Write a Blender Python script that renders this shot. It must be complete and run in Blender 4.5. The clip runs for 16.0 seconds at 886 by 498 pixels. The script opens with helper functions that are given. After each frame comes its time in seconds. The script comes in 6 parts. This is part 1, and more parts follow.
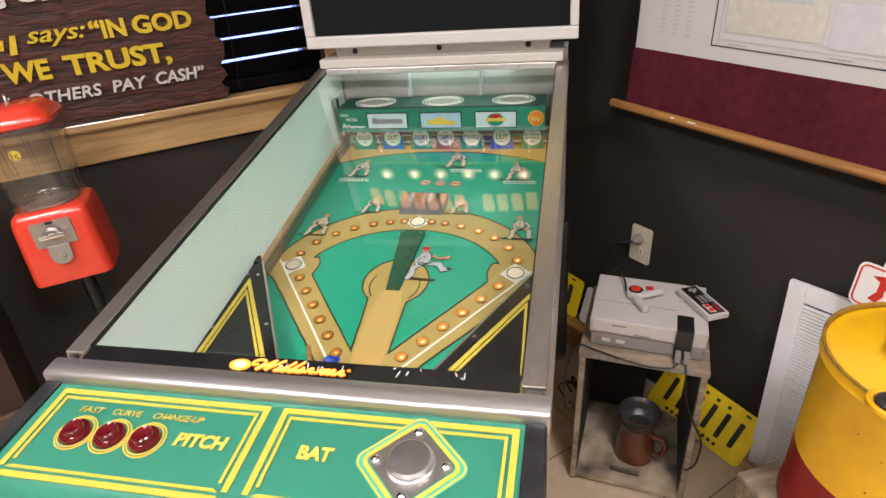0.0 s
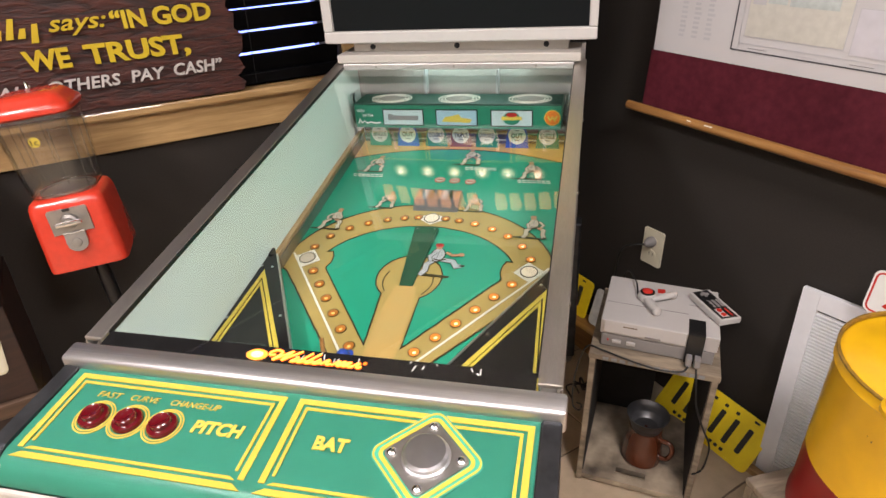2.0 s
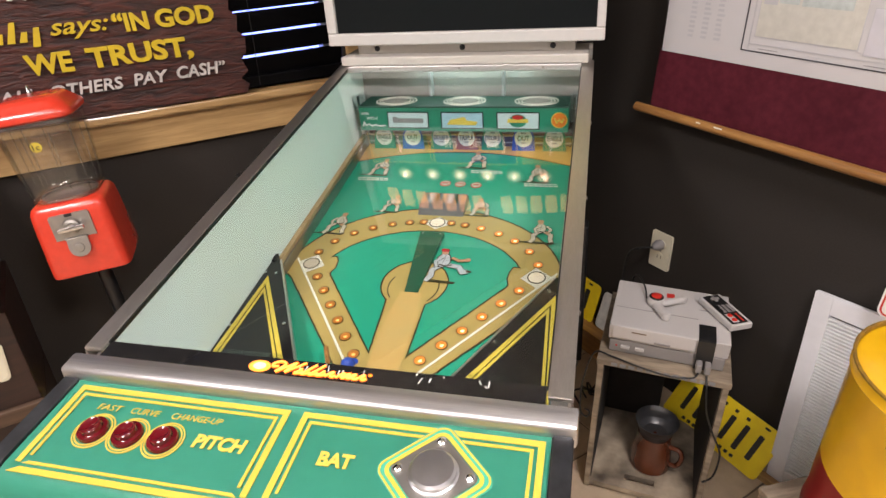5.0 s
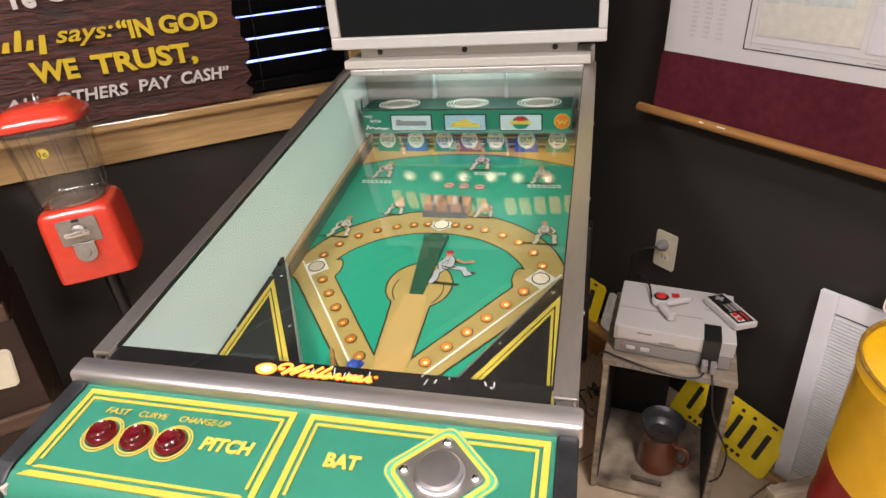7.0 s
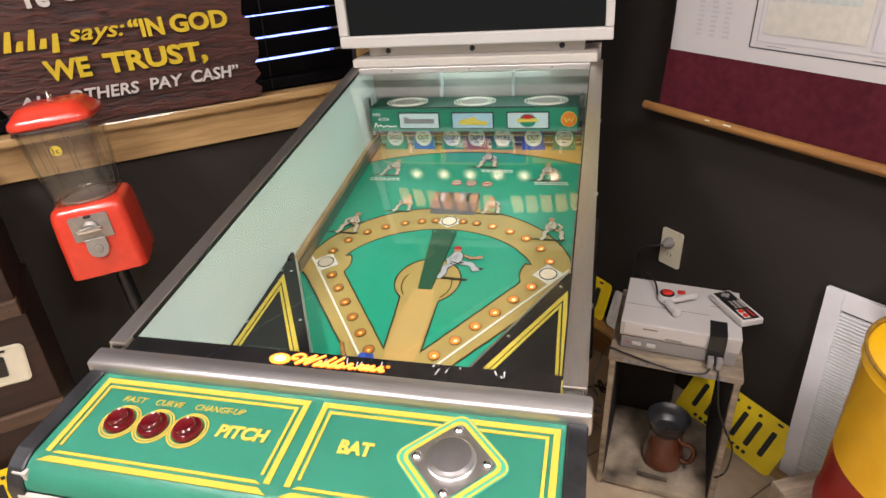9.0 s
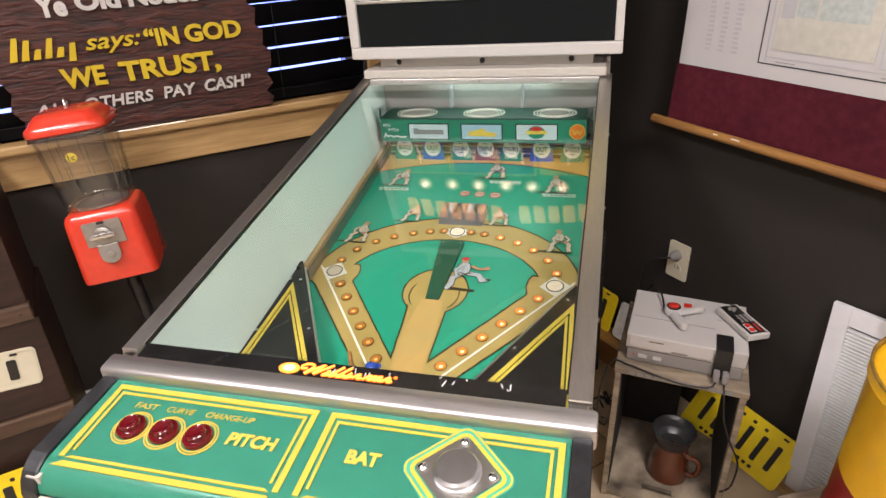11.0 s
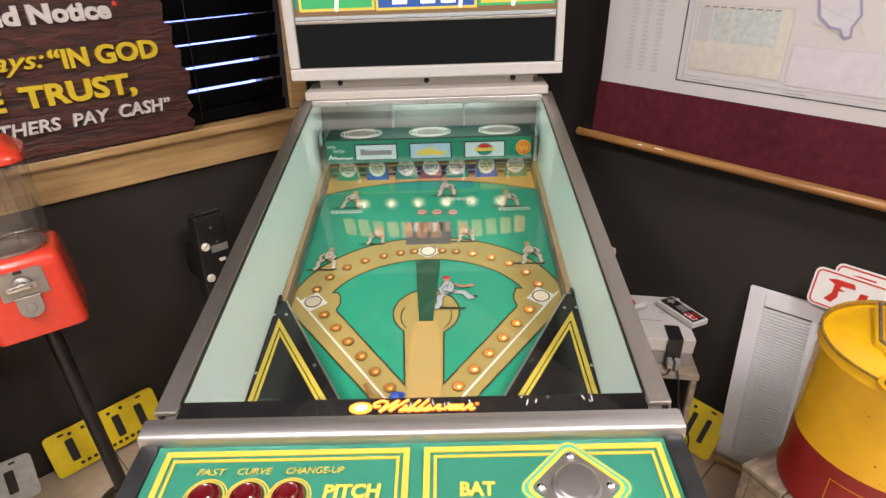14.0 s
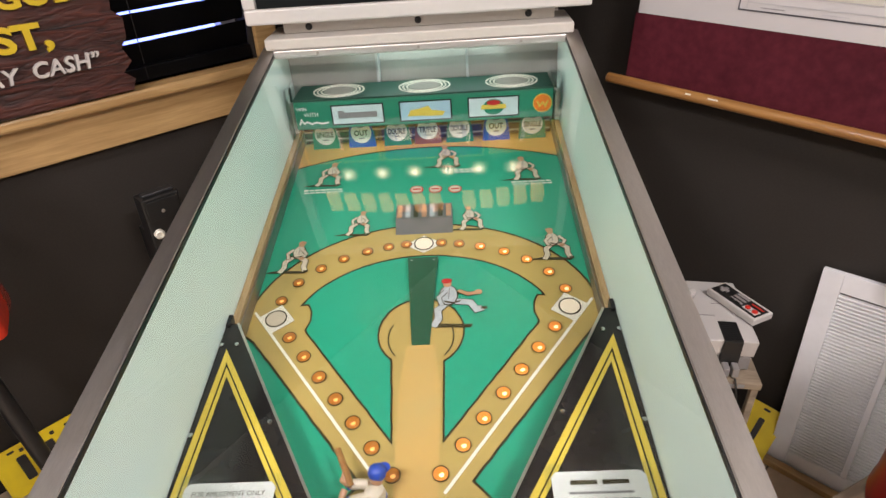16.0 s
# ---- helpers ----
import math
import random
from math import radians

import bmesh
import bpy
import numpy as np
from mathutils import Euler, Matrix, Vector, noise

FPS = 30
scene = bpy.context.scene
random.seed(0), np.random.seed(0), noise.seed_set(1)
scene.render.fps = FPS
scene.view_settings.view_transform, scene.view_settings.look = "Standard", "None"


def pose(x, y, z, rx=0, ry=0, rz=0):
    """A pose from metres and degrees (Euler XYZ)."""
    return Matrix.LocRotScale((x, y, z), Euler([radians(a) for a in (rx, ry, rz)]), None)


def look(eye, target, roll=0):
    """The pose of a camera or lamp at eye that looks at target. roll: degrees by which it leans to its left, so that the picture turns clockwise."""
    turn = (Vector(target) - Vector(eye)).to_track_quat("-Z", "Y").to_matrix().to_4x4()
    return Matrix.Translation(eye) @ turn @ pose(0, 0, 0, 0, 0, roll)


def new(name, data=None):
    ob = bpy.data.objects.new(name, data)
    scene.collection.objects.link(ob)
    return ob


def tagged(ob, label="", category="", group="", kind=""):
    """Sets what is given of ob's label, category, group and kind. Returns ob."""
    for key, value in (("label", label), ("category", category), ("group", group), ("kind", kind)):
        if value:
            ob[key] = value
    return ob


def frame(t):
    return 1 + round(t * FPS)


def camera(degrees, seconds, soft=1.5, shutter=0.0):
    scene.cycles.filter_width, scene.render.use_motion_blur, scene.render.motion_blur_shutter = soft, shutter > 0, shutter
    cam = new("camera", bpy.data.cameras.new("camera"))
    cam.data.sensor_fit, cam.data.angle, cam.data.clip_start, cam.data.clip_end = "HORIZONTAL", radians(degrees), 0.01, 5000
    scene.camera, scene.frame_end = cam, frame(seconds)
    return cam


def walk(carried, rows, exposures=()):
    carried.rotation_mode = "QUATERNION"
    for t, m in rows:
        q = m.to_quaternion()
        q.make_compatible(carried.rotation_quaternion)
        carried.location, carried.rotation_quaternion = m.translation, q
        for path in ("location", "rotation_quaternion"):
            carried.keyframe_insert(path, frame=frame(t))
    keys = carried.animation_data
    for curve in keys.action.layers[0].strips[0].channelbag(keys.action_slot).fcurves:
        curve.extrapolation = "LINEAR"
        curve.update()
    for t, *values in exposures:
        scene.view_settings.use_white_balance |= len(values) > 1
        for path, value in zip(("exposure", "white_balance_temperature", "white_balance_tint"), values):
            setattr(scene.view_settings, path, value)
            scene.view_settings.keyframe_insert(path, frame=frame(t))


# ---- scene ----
cam = camera(71.7, 16.0)
TIP = pose(0, 0, -0.15, 0, -2.0, 0)  # the frame of the machine and of the rows, tilted a little against the room
PATH = [
    (0, (0.341, 0.008, 1.464), (-0.076, 1.727, 0.53), -4.7),
    (0.5, (0.332, 0.006, 1.461), (-0.089, 1.725, 0.53), -4.6),
    (1, (0.325, 0.003, 1.461), (-0.103, 1.719, 0.527), -3.6),
    (1.5, (0.328, 0.002, 1.461), (-0.105, 1.717, 0.526), -3.4),
    (2, (0.327, 0.001, 1.463), (-0.11, 1.713, 0.527), -3.5),
    (2.5, (0.332, 0.007, 1.463), (-0.108, 1.718, 0.525), -3.6),
    (3, (0.33, 0.01, 1.462), (-0.112, 1.719, 0.522), -3.7),
    (3.5, (0.324, 0.017, 1.463), (-0.121, 1.725, 0.523), -3.8),
    (4, (0.321, 0.02, 1.464), (-0.126, 1.729, 0.525), -3.7),
    (6.5, (0.319, 0.022, 1.462), (-0.144, 1.731, 0.532), -4.4),
    (7, (0.321, 0.018, 1.465), (-0.145, 1.727, 0.537), -4.6),
    (7.5, (0.324, 0.015, 1.468), (-0.147, 1.724, 0.542), -4.8),
    (8, (0.323, 0.015, 1.46), (-0.149, 1.725, 0.535), -4.9),
    (8.5, (0.316, 0.004, 1.461), (-0.157, 1.713, 0.537), -4.8),
    (11, (0.316, -0.006, 1.474), (-0.185, 1.707, 0.571), -4.2),
    (11.5, (0.243, -0.048, 1.49), (-0.201, 1.691, 0.608), -4.0),
    (12, (0.119, -0.099, 1.494), (-0.163, 1.674, 0.612), -3.7),
    (12.5, (0.087, -0.105, 1.498), (-0.071, 1.683, 0.615), -3.3),
    (13, (0.075, -0.099, 1.494), (-0.035, 1.693, 0.612), -3.0),
    (13.5, (0.077, -0.078, 1.498), (0.018, 1.716, 0.616), -2.3),
    (14, (0.057, -0.037, 1.503), (0.023, 1.754, 0.613), -2.0),
    (14.5, (0.069, 0.009, 1.508), (0.044, 1.792, 0.602), -1.3),
    (15, (0.131, 0.109, 1.489), (-0.009, 1.876, 0.565), -0.6),
    (15.5, (0.148, 0.193, 1.469), (-0.064, 1.927, 0.494), -1.7),
    (16, (0.076, 0.27, 1.452), (-0.002, 1.965, 0.393), -4.1),
]
walk(cam, [(t, TIP @ look(eye, target, roll)) for t, eye, target, roll in PATH])

# ---- light ----
world = bpy.data.worlds.new("world")
scene.world = world
world.use_nodes = True
sky = world.node_tree.nodes.new("ShaderNodeTexSky")
sky.sky_type, sky.sun_disc, sky.sun_elevation, sky.sun_rotation = "NISHITA", False, radians(38), radians(200)
world.node_tree.links.new(sky.outputs[0], world.node_tree.nodes["Background"].inputs[0])
world.node_tree.nodes["Background"].inputs[1].default_value = 0.12
scene.view_settings.exposure = -0.91


def area_lamp(name, m, sx, sy, watts, colour):
    data = bpy.data.lights.new(name, "AREA")
    data.shape, data.size, data.size_y, data.energy, data.color = "RECTANGLE", sx, sy, watts, colour
    ob = new(name, data)
    ob.matrix_world = m
    return ob


CORNER = (-0.07, 2.29)
RIGHT_WALL = pose(*CORNER, 0, 0, 0, -45)   # x runs along the wall from the corner, y out of the room
LEFT_WALL = pose(*CORNER, 0, 0, 0, 45)     # x negative along the wall from the corner, y out of the room
ROOM = 4.4
HIGH = 2.6

# ceiling lights, over the middle of the room
for u, v, watts in ((2.55, 1.05, 100), (1.05, 2.55, 92), (2.5, 2.7, 72)):
    area_lamp("ceiling_lamp", RIGHT_WALL @ pose(u, -v, HIGH - 0.075), 0.55, 0.55, watts, (1.0, 0.92, 0.92))


# ---- materials ----
def mat(name, colour, rough=0.5, metal=0.0, vary=0.12, scale=40.0, bump=0.08, big=3.0, coat=0.0, stretch=(1, 1, 1), spec=0.5, second=None):
    """A painted or plain surface with grain, larger blotches and fine relief."""
    m = bpy.data.materials.new(name)
    m.use_nodes = True
    nt = m.node_tree
    b = nt.nodes["Principled BSDF"]
    tc = nt.nodes.new("ShaderNodeTexCoord")
    mp = nt.nodes.new("ShaderNodeMapping")
    mp.inputs["Scale"].default_value = stretch
    nt.links.new(tc.outputs["Object"], mp.inputs[0])
    n1, n2 = nt.nodes.new("ShaderNodeTexNoise"), nt.nodes.new("ShaderNodeTexNoise")
    n1.inputs["Scale"].default_value, n2.inputs["Scale"].default_value = scale, big
    n1.inputs["Detail"].default_value = n2.inputs["Detail"].default_value = 5
    nt.links.new(mp.outputs[0], n1.inputs[0])
    nt.links.new(mp.outputs[0], n2.inputs[0])
    add = nt.nodes.new("ShaderNodeMath")
    add.operation = "ADD"
    nt.links.new(n1.outputs[0], add.inputs[0])
    nt.links.new(n2.outputs[0], add.inputs[1])
    ramp = nt.nodes.new("ShaderNodeMapRange")
    ramp.inputs[1].default_value, ramp.inputs[2].default_value = 0.7, 1.3
    nt.links.new(add.outputs[0], ramp.inputs[0])
    mix = nt.nodes.new("ShaderNodeMix")
    mix.data_type = "RGBA"
    lo = second or tuple(c * (1 - vary) for c in colour)
    hi = colour if second else tuple(min(1, c * (1 + vary)) for c in colour)
    mix.inputs[6].default_value, mix.inputs[7].default_value = (*lo, 1), (*hi, 1)
    nt.links.new(ramp.outputs[0], mix.inputs[0])
    nt.links.new(mix.outputs[2], b.inputs["Base Color"])
    rr = nt.nodes.new("ShaderNodeMapRange")
    rr.inputs[3].default_value, rr.inputs[4].default_value = max(0.02, rough * 0.85), min(1, rough * 1.18)
    nt.links.new(n2.outputs[0], rr.inputs[0])
    nt.links.new(rr.outputs[0], b.inputs["Roughness"])
    b.inputs["Metallic"].default_value = metal
    b.inputs["Coat Weight"].default_value = coat
    b.inputs["Coat Roughness"].default_value = 0.12
    b.inputs["Specular IOR Level"].default_value = spec
    if bump:
        bp = nt.nodes.new("ShaderNodeBump")
        bp.inputs["Strength"].default_value, bp.inputs["Distance"].default_value = bump, 0.002
        nt.links.new(n1.outputs[0], bp.inputs["Height"])
        nt.links.new(bp.outputs[0], b.inputs["Normal"])
    return m


def wood(name, light, dark, rough=0.5, grain=(1.5, 22, 22), bump=0.25, coat=0.0, scale=3.0, knots=True):
    """Wood with the grain along the object's x, by stretched noise."""
    m = bpy.data.materials.new(name)
    m.use_nodes = True
    nt = m.node_tree
    b = nt.nodes["Principled BSDF"]
    tc = nt.nodes.new("ShaderNodeTexCoord")
    mp = nt.nodes.new("ShaderNodeMapping")
    mp.inputs["Scale"].default_value = grain
    info = nt.nodes.new("ShaderNodeObjectInfo")
    shift = nt.nodes.new("ShaderNodeVectorMath")
    shift.operation = "ADD"
    nt.links.new(tc.outputs["Object"], shift.inputs[0])
    nt.links.new(info.outputs["Random"], shift.inputs[1])
    nt.links.new(shift.outputs[0], mp.inputs[0])
    n1, n2 = nt.nodes.new("ShaderNodeTexNoise"), nt.nodes.new("ShaderNodeTexNoise")
    n1.inputs["Scale"].default_value, n1.inputs["Detail"].default_value, n1.inputs["Distortion"].default_value = scale, 8, 0.8
    n2.inputs["Scale"].default_value, n2.inputs["Detail"].default_value = scale * 5, 4
    nt.links.new(mp.outputs[0], n1.inputs[0])
    nt.links.new(mp.outputs[0], n2.inputs[0])
    ramp = nt.nodes.new("ShaderNodeValToRGB")
    ramp.color_ramp.elements[0].position, ramp.color_ramp.elements[1].position = 0.32, 0.68
    ramp.color_ramp.elements[0].color, ramp.color_ramp.elements[1].color = (*dark, 1), (*light, 1)
    nt.links.new(n1.outputs[0], ramp.inputs[0])
    fine = nt.nodes.new("ShaderNodeMix")
    fine.data_type, fine.blend_type = "RGBA", "MULTIPLY"
    fine.inputs[0].default_value = 0.35
    nt.links.new(ramp.outputs[0], fine.inputs[6])
    nt.links.new(n2.outputs[0], fine.inputs[7])
    nt.links.new(fine.outputs[2], b.inputs["Base Color"])
    b.inputs["Roughness"].default_value = rough
    b.inputs["Coat Weight"].default_value = coat
    bp = nt.nodes.new("ShaderNodeBump")
    bp.inputs["Strength"].default_value, bp.inputs["Distance"].default_value = bump, 0.002
    nt.links.new(n1.outputs[0], bp.inputs["Height"])
    nt.links.new(bp.outputs[0], b.inputs["Normal"])
    return m


def glow(name, colour, strength):
    m = bpy.data.materials.new(name)
    m.use_nodes = True
    b = m.node_tree.nodes["Principled BSDF"]
    b.inputs["Base Color"].default_value = (*colour, 1)
    b.inputs["Emission Color"].default_value = (*colour, 1)
    b.inputs["Emission Strength"].default_value = strength
    b.inputs["Roughness"].default_value = 0.3
    return m


def halo(name, colour, strength):
    """The soft light round a bulb behind a printed sheet: bright in the middle, falling off to nothing."""
    m = bpy.data.materials.new(name)
    m.use_nodes = True
    nt = m.node_tree
    b = nt.nodes["Principled BSDF"]
    b.inputs["Base Color"].default_value, b.inputs["Emission Color"].default_value = (0.04, 0.14, 0.08, 1), (*colour, 1)
    tc, flat, dist = nt.nodes.new("ShaderNodeTexCoord"), nt.nodes.new("ShaderNodeVectorMath"), nt.nodes.new("ShaderNodeVectorMath")
    flat.operation, dist.operation = "MULTIPLY", "DISTANCE"
    flat.inputs[1].default_value, dist.inputs[1].default_value = (1, 0, 1), (0.5, 0, 0.5)
    rng, pw, mul = nt.nodes.new("ShaderNodeMapRange"), nt.nodes.new("ShaderNodeMath"), nt.nodes.new("ShaderNodeMath")
    rng.inputs[1].default_value, rng.inputs[2].default_value, rng.inputs[3].default_value, rng.inputs[4].default_value = 0.0, 0.5, 1.0, 0.0
    pw.operation, mul.operation = "POWER", "MULTIPLY"
    pw.inputs[1].default_value, mul.inputs[1].default_value = 3.0, strength
    nt.links.new(tc.outputs["Generated"], flat.inputs[0])
    nt.links.new(flat.outputs[0], dist.inputs[0])
    nt.links.new(dist.outputs["Value"], rng.inputs[0])
    nt.links.new(rng.outputs[0], pw.inputs[0])
    nt.links.new(pw.outputs[0], mul.inputs[0])
    nt.links.new(mul.outputs[0], b.inputs["Emission Strength"])
    return m


def pane(name, tint=(1, 1, 1), ior=1.6, rough=0.0):
    """A thin sheet of glass: clear, with a mirror gloss that grows towards grazing angles."""
    m = bpy.data.materials.new(name)
    m.use_nodes = True
    nt = m.node_tree
    nt.nodes.clear()
    out = nt.nodes.new("ShaderNodeOutputMaterial")
    mx = nt.nodes.new("ShaderNodeMixShader")
    lw = nt.nodes.new("ShaderNodeLayerWeight")
    pw, fr = nt.nodes.new("ShaderNodeMath"), nt.nodes.new("ShaderNodeMath")
    pw.operation, fr.operation = "POWER", "MULTIPLY_ADD"
    f0 = ((ior - 1) / (ior + 1)) ** 2
    lw.inputs["Blend"].default_value, pw.inputs[1].default_value = 0.5, 5.0
    fr.inputs[1].default_value, fr.inputs[2].default_value = 1 - f0, f0
    nt.links.new(lw.outputs["Facing"], pw.inputs[0])
    nt.links.new(pw.outputs[0], fr.inputs[0])
    tr = nt.nodes.new("ShaderNodeBsdfTransparent")
    gl = nt.nodes.new("ShaderNodeBsdfGlossy")
    tr.inputs[0].default_value = (*tint, 1)
    gl.inputs["Roughness"].default_value = rough
    nt.links.new(fr.outputs[0], mx.inputs[0])
    nt.links.new(tr.outputs[0], mx.inputs[1])
    nt.links.new(gl.outputs[0], mx.inputs[2])
    nt.links.new(mx.outputs[0], out.inputs[0])
    return m


WALL = mat("charcoal wall paint", (0.029, 0.025, 0.0218), 0.7, vary=0.14, scale=220, bump=0.25, big=1.6, spec=0.25)
PALE_WALL = mat("pale wall paint", (0.62, 0.58, 0.52), 0.7, vary=0.05, scale=200, bump=0.2)
CEILING = mat("white ceiling paint", (0.8, 0.79, 0.77), 0.9, vary=0.03, scale=160, bump=0.3)
TILE = mat("beige floor tile", (0.60, 0.48, 0.345), 0.40, vary=0.2, scale=30, bump=0.1, big=5, second=(0.48, 0.38, 0.265))
GROUT = mat("tile joint", (0.22, 0.18, 0.14), 0.9, vary=0.2)
OAK = wood("golden oak trim", (0.62, 0.41, 0.18), (0.43, 0.26, 0.105), 0.38, coat=0.3, bump=0.1)
SOOT_SHADE = mat("near-black for soot and shade", (0.012, 0.010, 0.009), 0.8, vary=0.4, scale=30, bump=0.2)
SIGN_WOOD = wood("dark stained sign wood", (0.098, 0.021, 0.012), (0.018, 0.004, 0.003), 0.55, grain=(3.5, 17, 17), bump=1.0, coat=0.0, scale=4.5)
SIGN_WOOD.node_tree.nodes["Bump"].inputs["Distance"].default_value = 0.007
CRATE_WOOD = wood("weathered crate wood", (0.42, 0.34, 0.245), (0.20, 0.155, 0.11), 0.8, grain=(3, 14, 14), bump=0.3)
TRUNK_WOOD = wood("dark brown crate wood", (0.046, 0.019, 0.013), (0.017, 0.009, 0.007), 0.5, grain=(2, 14, 14), bump=0.3)
TRUNK_RAIL = wood("worn brown rail wood", (0.13, 0.075, 0.044), (0.06, 0.034, 0.021), 0.6, bump=0.4)
ROD_WOOD = wood("varnished rod wood", (0.44, 0.22, 0.065), (0.26, 0.115, 0.032), 0.35, coat=0.4, bump=0.08)
PF_WOOD = wood("playfield rail wood", (0.55, 0.40, 0.22), (0.42, 0.28, 0.13), 0.45, grain=(22, 1.5, 22), bump=0.1)
WHITE_PAINT = mat("off-white cabinet paint", (0.50, 0.47, 0.425), 0.45, vary=0.04, scale=90, bump=0.12)
BACKBOX_WHITE = mat("white backbox trim", (0.55, 0.53, 0.51), 0.4, vary=0.03, scale=80, bump=0.1)
MINT = mat("pale inner cabinet paint", (0.80, 0.96, 0.92), 0.5, vary=0.02, scale=20, bump=0.0)
TRAP_METAL = mat("dull grey trap metal", (0.26, 0.25, 0.26), 0.3, 0.9, vary=0.2, scale=30, bump=0.05)
INNER_GREY = mat("grey inner back board", (0.30, 0.30, 0.275), 0.35, vary=0.15, scale=12, bump=0.03)
BLACK = mat("black paint", (0.010, 0.010, 0.011), 0.35, vary=0.3, scale=60, bump=0.1)
BLACK_PANEL = mat("black grille cloth", (0.008, 0.0095, 0.010), 0.85, vary=0.2, scale=600, bump=0.4, spec=0.12)
APRON_BLACK = mat("glossy black apron plastic", (0.014, 0.013, 0.013), 0.16, vary=0.4, scale=25, bump=0.03)
STEEL = mat("brushed steel", (0.60, 0.585, 0.58), 0.43, 1.0, vary=0.12, scale=14, bump=0.05, stretch=(1.2, 60, 60))
STEEL_Y = mat("brushed steel along the rail", (0.66, 0.63, 0.60), 0.38, 1.0, vary=0.06, scale=14, bump=0.05, stretch=(60, 1.2, 60))
DARK_STEEL = mat("dark worn steel edge", (0.075, 0.078, 0.085), 0.42, 0.85, vary=0.3, scale=40, bump=0.1)
CHROME = mat("polished chrome", (0.72, 0.72, 0.73), 0.1, 1.0, vary=0.06, scale=60, bump=0.0)
ZINC = mat("dull zinc", (0.40, 0.38, 0.355), 0.46, 1.0, vary=0.12, scale=70, bump=0.1)
GREEN = mat("field green print", (0.020, 0.33, 0.20), 0.3, vary=0.05, scale=30, bump=0.0, coat=0.35)
PANEL_GREEN = mat("panel green print", (0.070, 0.42, 0.28), 0.36, vary=0.04, scale=50, bump=0.02, coat=0.15)
DARK_GREEN = mat("dark green ramp plastic", (0.018, 0.085, 0.045), 0.35, vary=0.12, scale=50, bump=0.02)
BOX_GREEN = mat("target box green", (0.018, 0.20, 0.12), 0.4, vary=0.06, scale=40, bump=0.02)
BOX_TOP = mat("target box top green", (0.012, 0.062, 0.042), 0.4, vary=0.1, scale=40, bump=0.02)
DIRT = mat("tan infield print", (0.43, 0.32, 0.10), 0.32, vary=0.08, scale=26, bump=0.0, coat=0.3)
ORANGE_DIRT = mat("orange warning track print", (0.62, 0.36, 0.10), 0.32, vary=0.06, scale=26, bump=0.0, coat=0.3)
LANE = mat("worn orange lane print", (0.58, 0.36, 0.11), 0.3, vary=0.1, scale=18, bump=0.0, coat=0.3, second=(0.50, 0.36, 0.13))
INK = mat("dark brown outline ink", (0.045, 0.035, 0.012), 0.4, vary=0.1, bump=0.0)
CHALK = mat("white print", (0.78, 0.76, 0.66), 0.4, vary=0.05, bump=0.0)
CREAM = mat("cream print", (0.58, 0.51, 0.40), 0.4, vary=0.08, bump=0.0)
GREY_PRINT = mat("grey-blue uniform print", (0.42, 0.46, 0.48), 0.4, vary=0.12, scale=140, bump=0.0)
SKIN_PRINT = mat("tan figure print", (0.46, 0.25, 0.14), 0.4, vary=0.08, bump=0.0)
YELLOW = mat("yellow print", (0.62, 0.48, 0.065), 0.35, vary=0.04, bump=0.0, coat=0.2)
SOFT_YELLOW = mat("pale yellow print", (0.64, 0.50, 0.085), 0.4, vary=0.05, bump=0.0)
PALE_BLUE = mat("pale blue label print", (0.34, 0.52, 0.62), 0.45, vary=0.05, bump=0.0)
BLUE = mat("blue print", (0.025, 0.07, 0.40), 0.4, vary=0.08, bump=0.0)
RED = mat("red print", (0.45, 0.02, 0.02), 0.4, vary=0.08, bump=0.0)
ORANGE = mat("orange print", (0.75, 0.20, 0.02), 0.4, vary=0.06, bump=0.0)
PAPER = mat("white card", (0.78, 0.78, 0.75), 0.6, vary=0.04, bump=0.05)
GREY_INK = mat("grey ink", (0.22, 0.22, 0.22), 0.7, vary=0.1, bump=0.0)
BUTTON_STEEL = mat("worn button steel", (0.60, 0.60, 0.62), 0.34, 1.0, vary=0.08, scale=50, bump=0.05)
PEWTER = mat("dark pewter", (0.13, 0.13, 0.135), 0.38, 0.85, vary=0.2, scale=40, bump=0.05)
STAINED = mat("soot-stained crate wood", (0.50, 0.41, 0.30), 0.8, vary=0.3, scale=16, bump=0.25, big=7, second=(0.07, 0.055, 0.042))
JAR_EDGE = pane("thick jar glass edge", (0.91, 0.925, 0.92), 1.9)
DRUM_RIM = mat("yellow rim worn to brown", (0.42, 0.24, 0.02), 0.4, 0.2, vary=0.3, scale=60, bump=0.15, second=(0.16, 0.09, 0.035))
BUTTON = mat("dark red translucent button", (0.105, 0.004, 0.008), 0.16, vary=0.2, bump=0.0, coat=0.6)
AMBER_LIT = glow("lit amber lamp insert", (0.74, 0.25, 0.04), 0.45)
HOT_SPOT = glow("bright lamp heart", (1.0, 0.70, 0.36), 2.0)
WARM_SPOT = glow("warm lamp heart", (0.95, 0.46, 0.13), 0.62)
AMBER_DIM = glow("dimly lit amber lamp insert", (0.44, 0.16, 0.025), 0.10)
BASE_LIT = glow("lit base insert", (0.80, 0.70, 0.56), 0.22)
LOGO_LIT = glow("lit orange logo", (1.0, 0.20, 0.015), 2.6)
LOGO_BALL = glow("lit orange ball", (1.0, 0.36, 0.05), 1.6)
CLEAR = pane("clear plastic", (0.93, 0.95, 0.95), 1.5)
GLASS = pane("playfield glass", (0.985, 0.995, 0.99), 1.5)
JAR_GLASS = pane("jar glass", (0.975, 0.98, 0.975), 1.8)
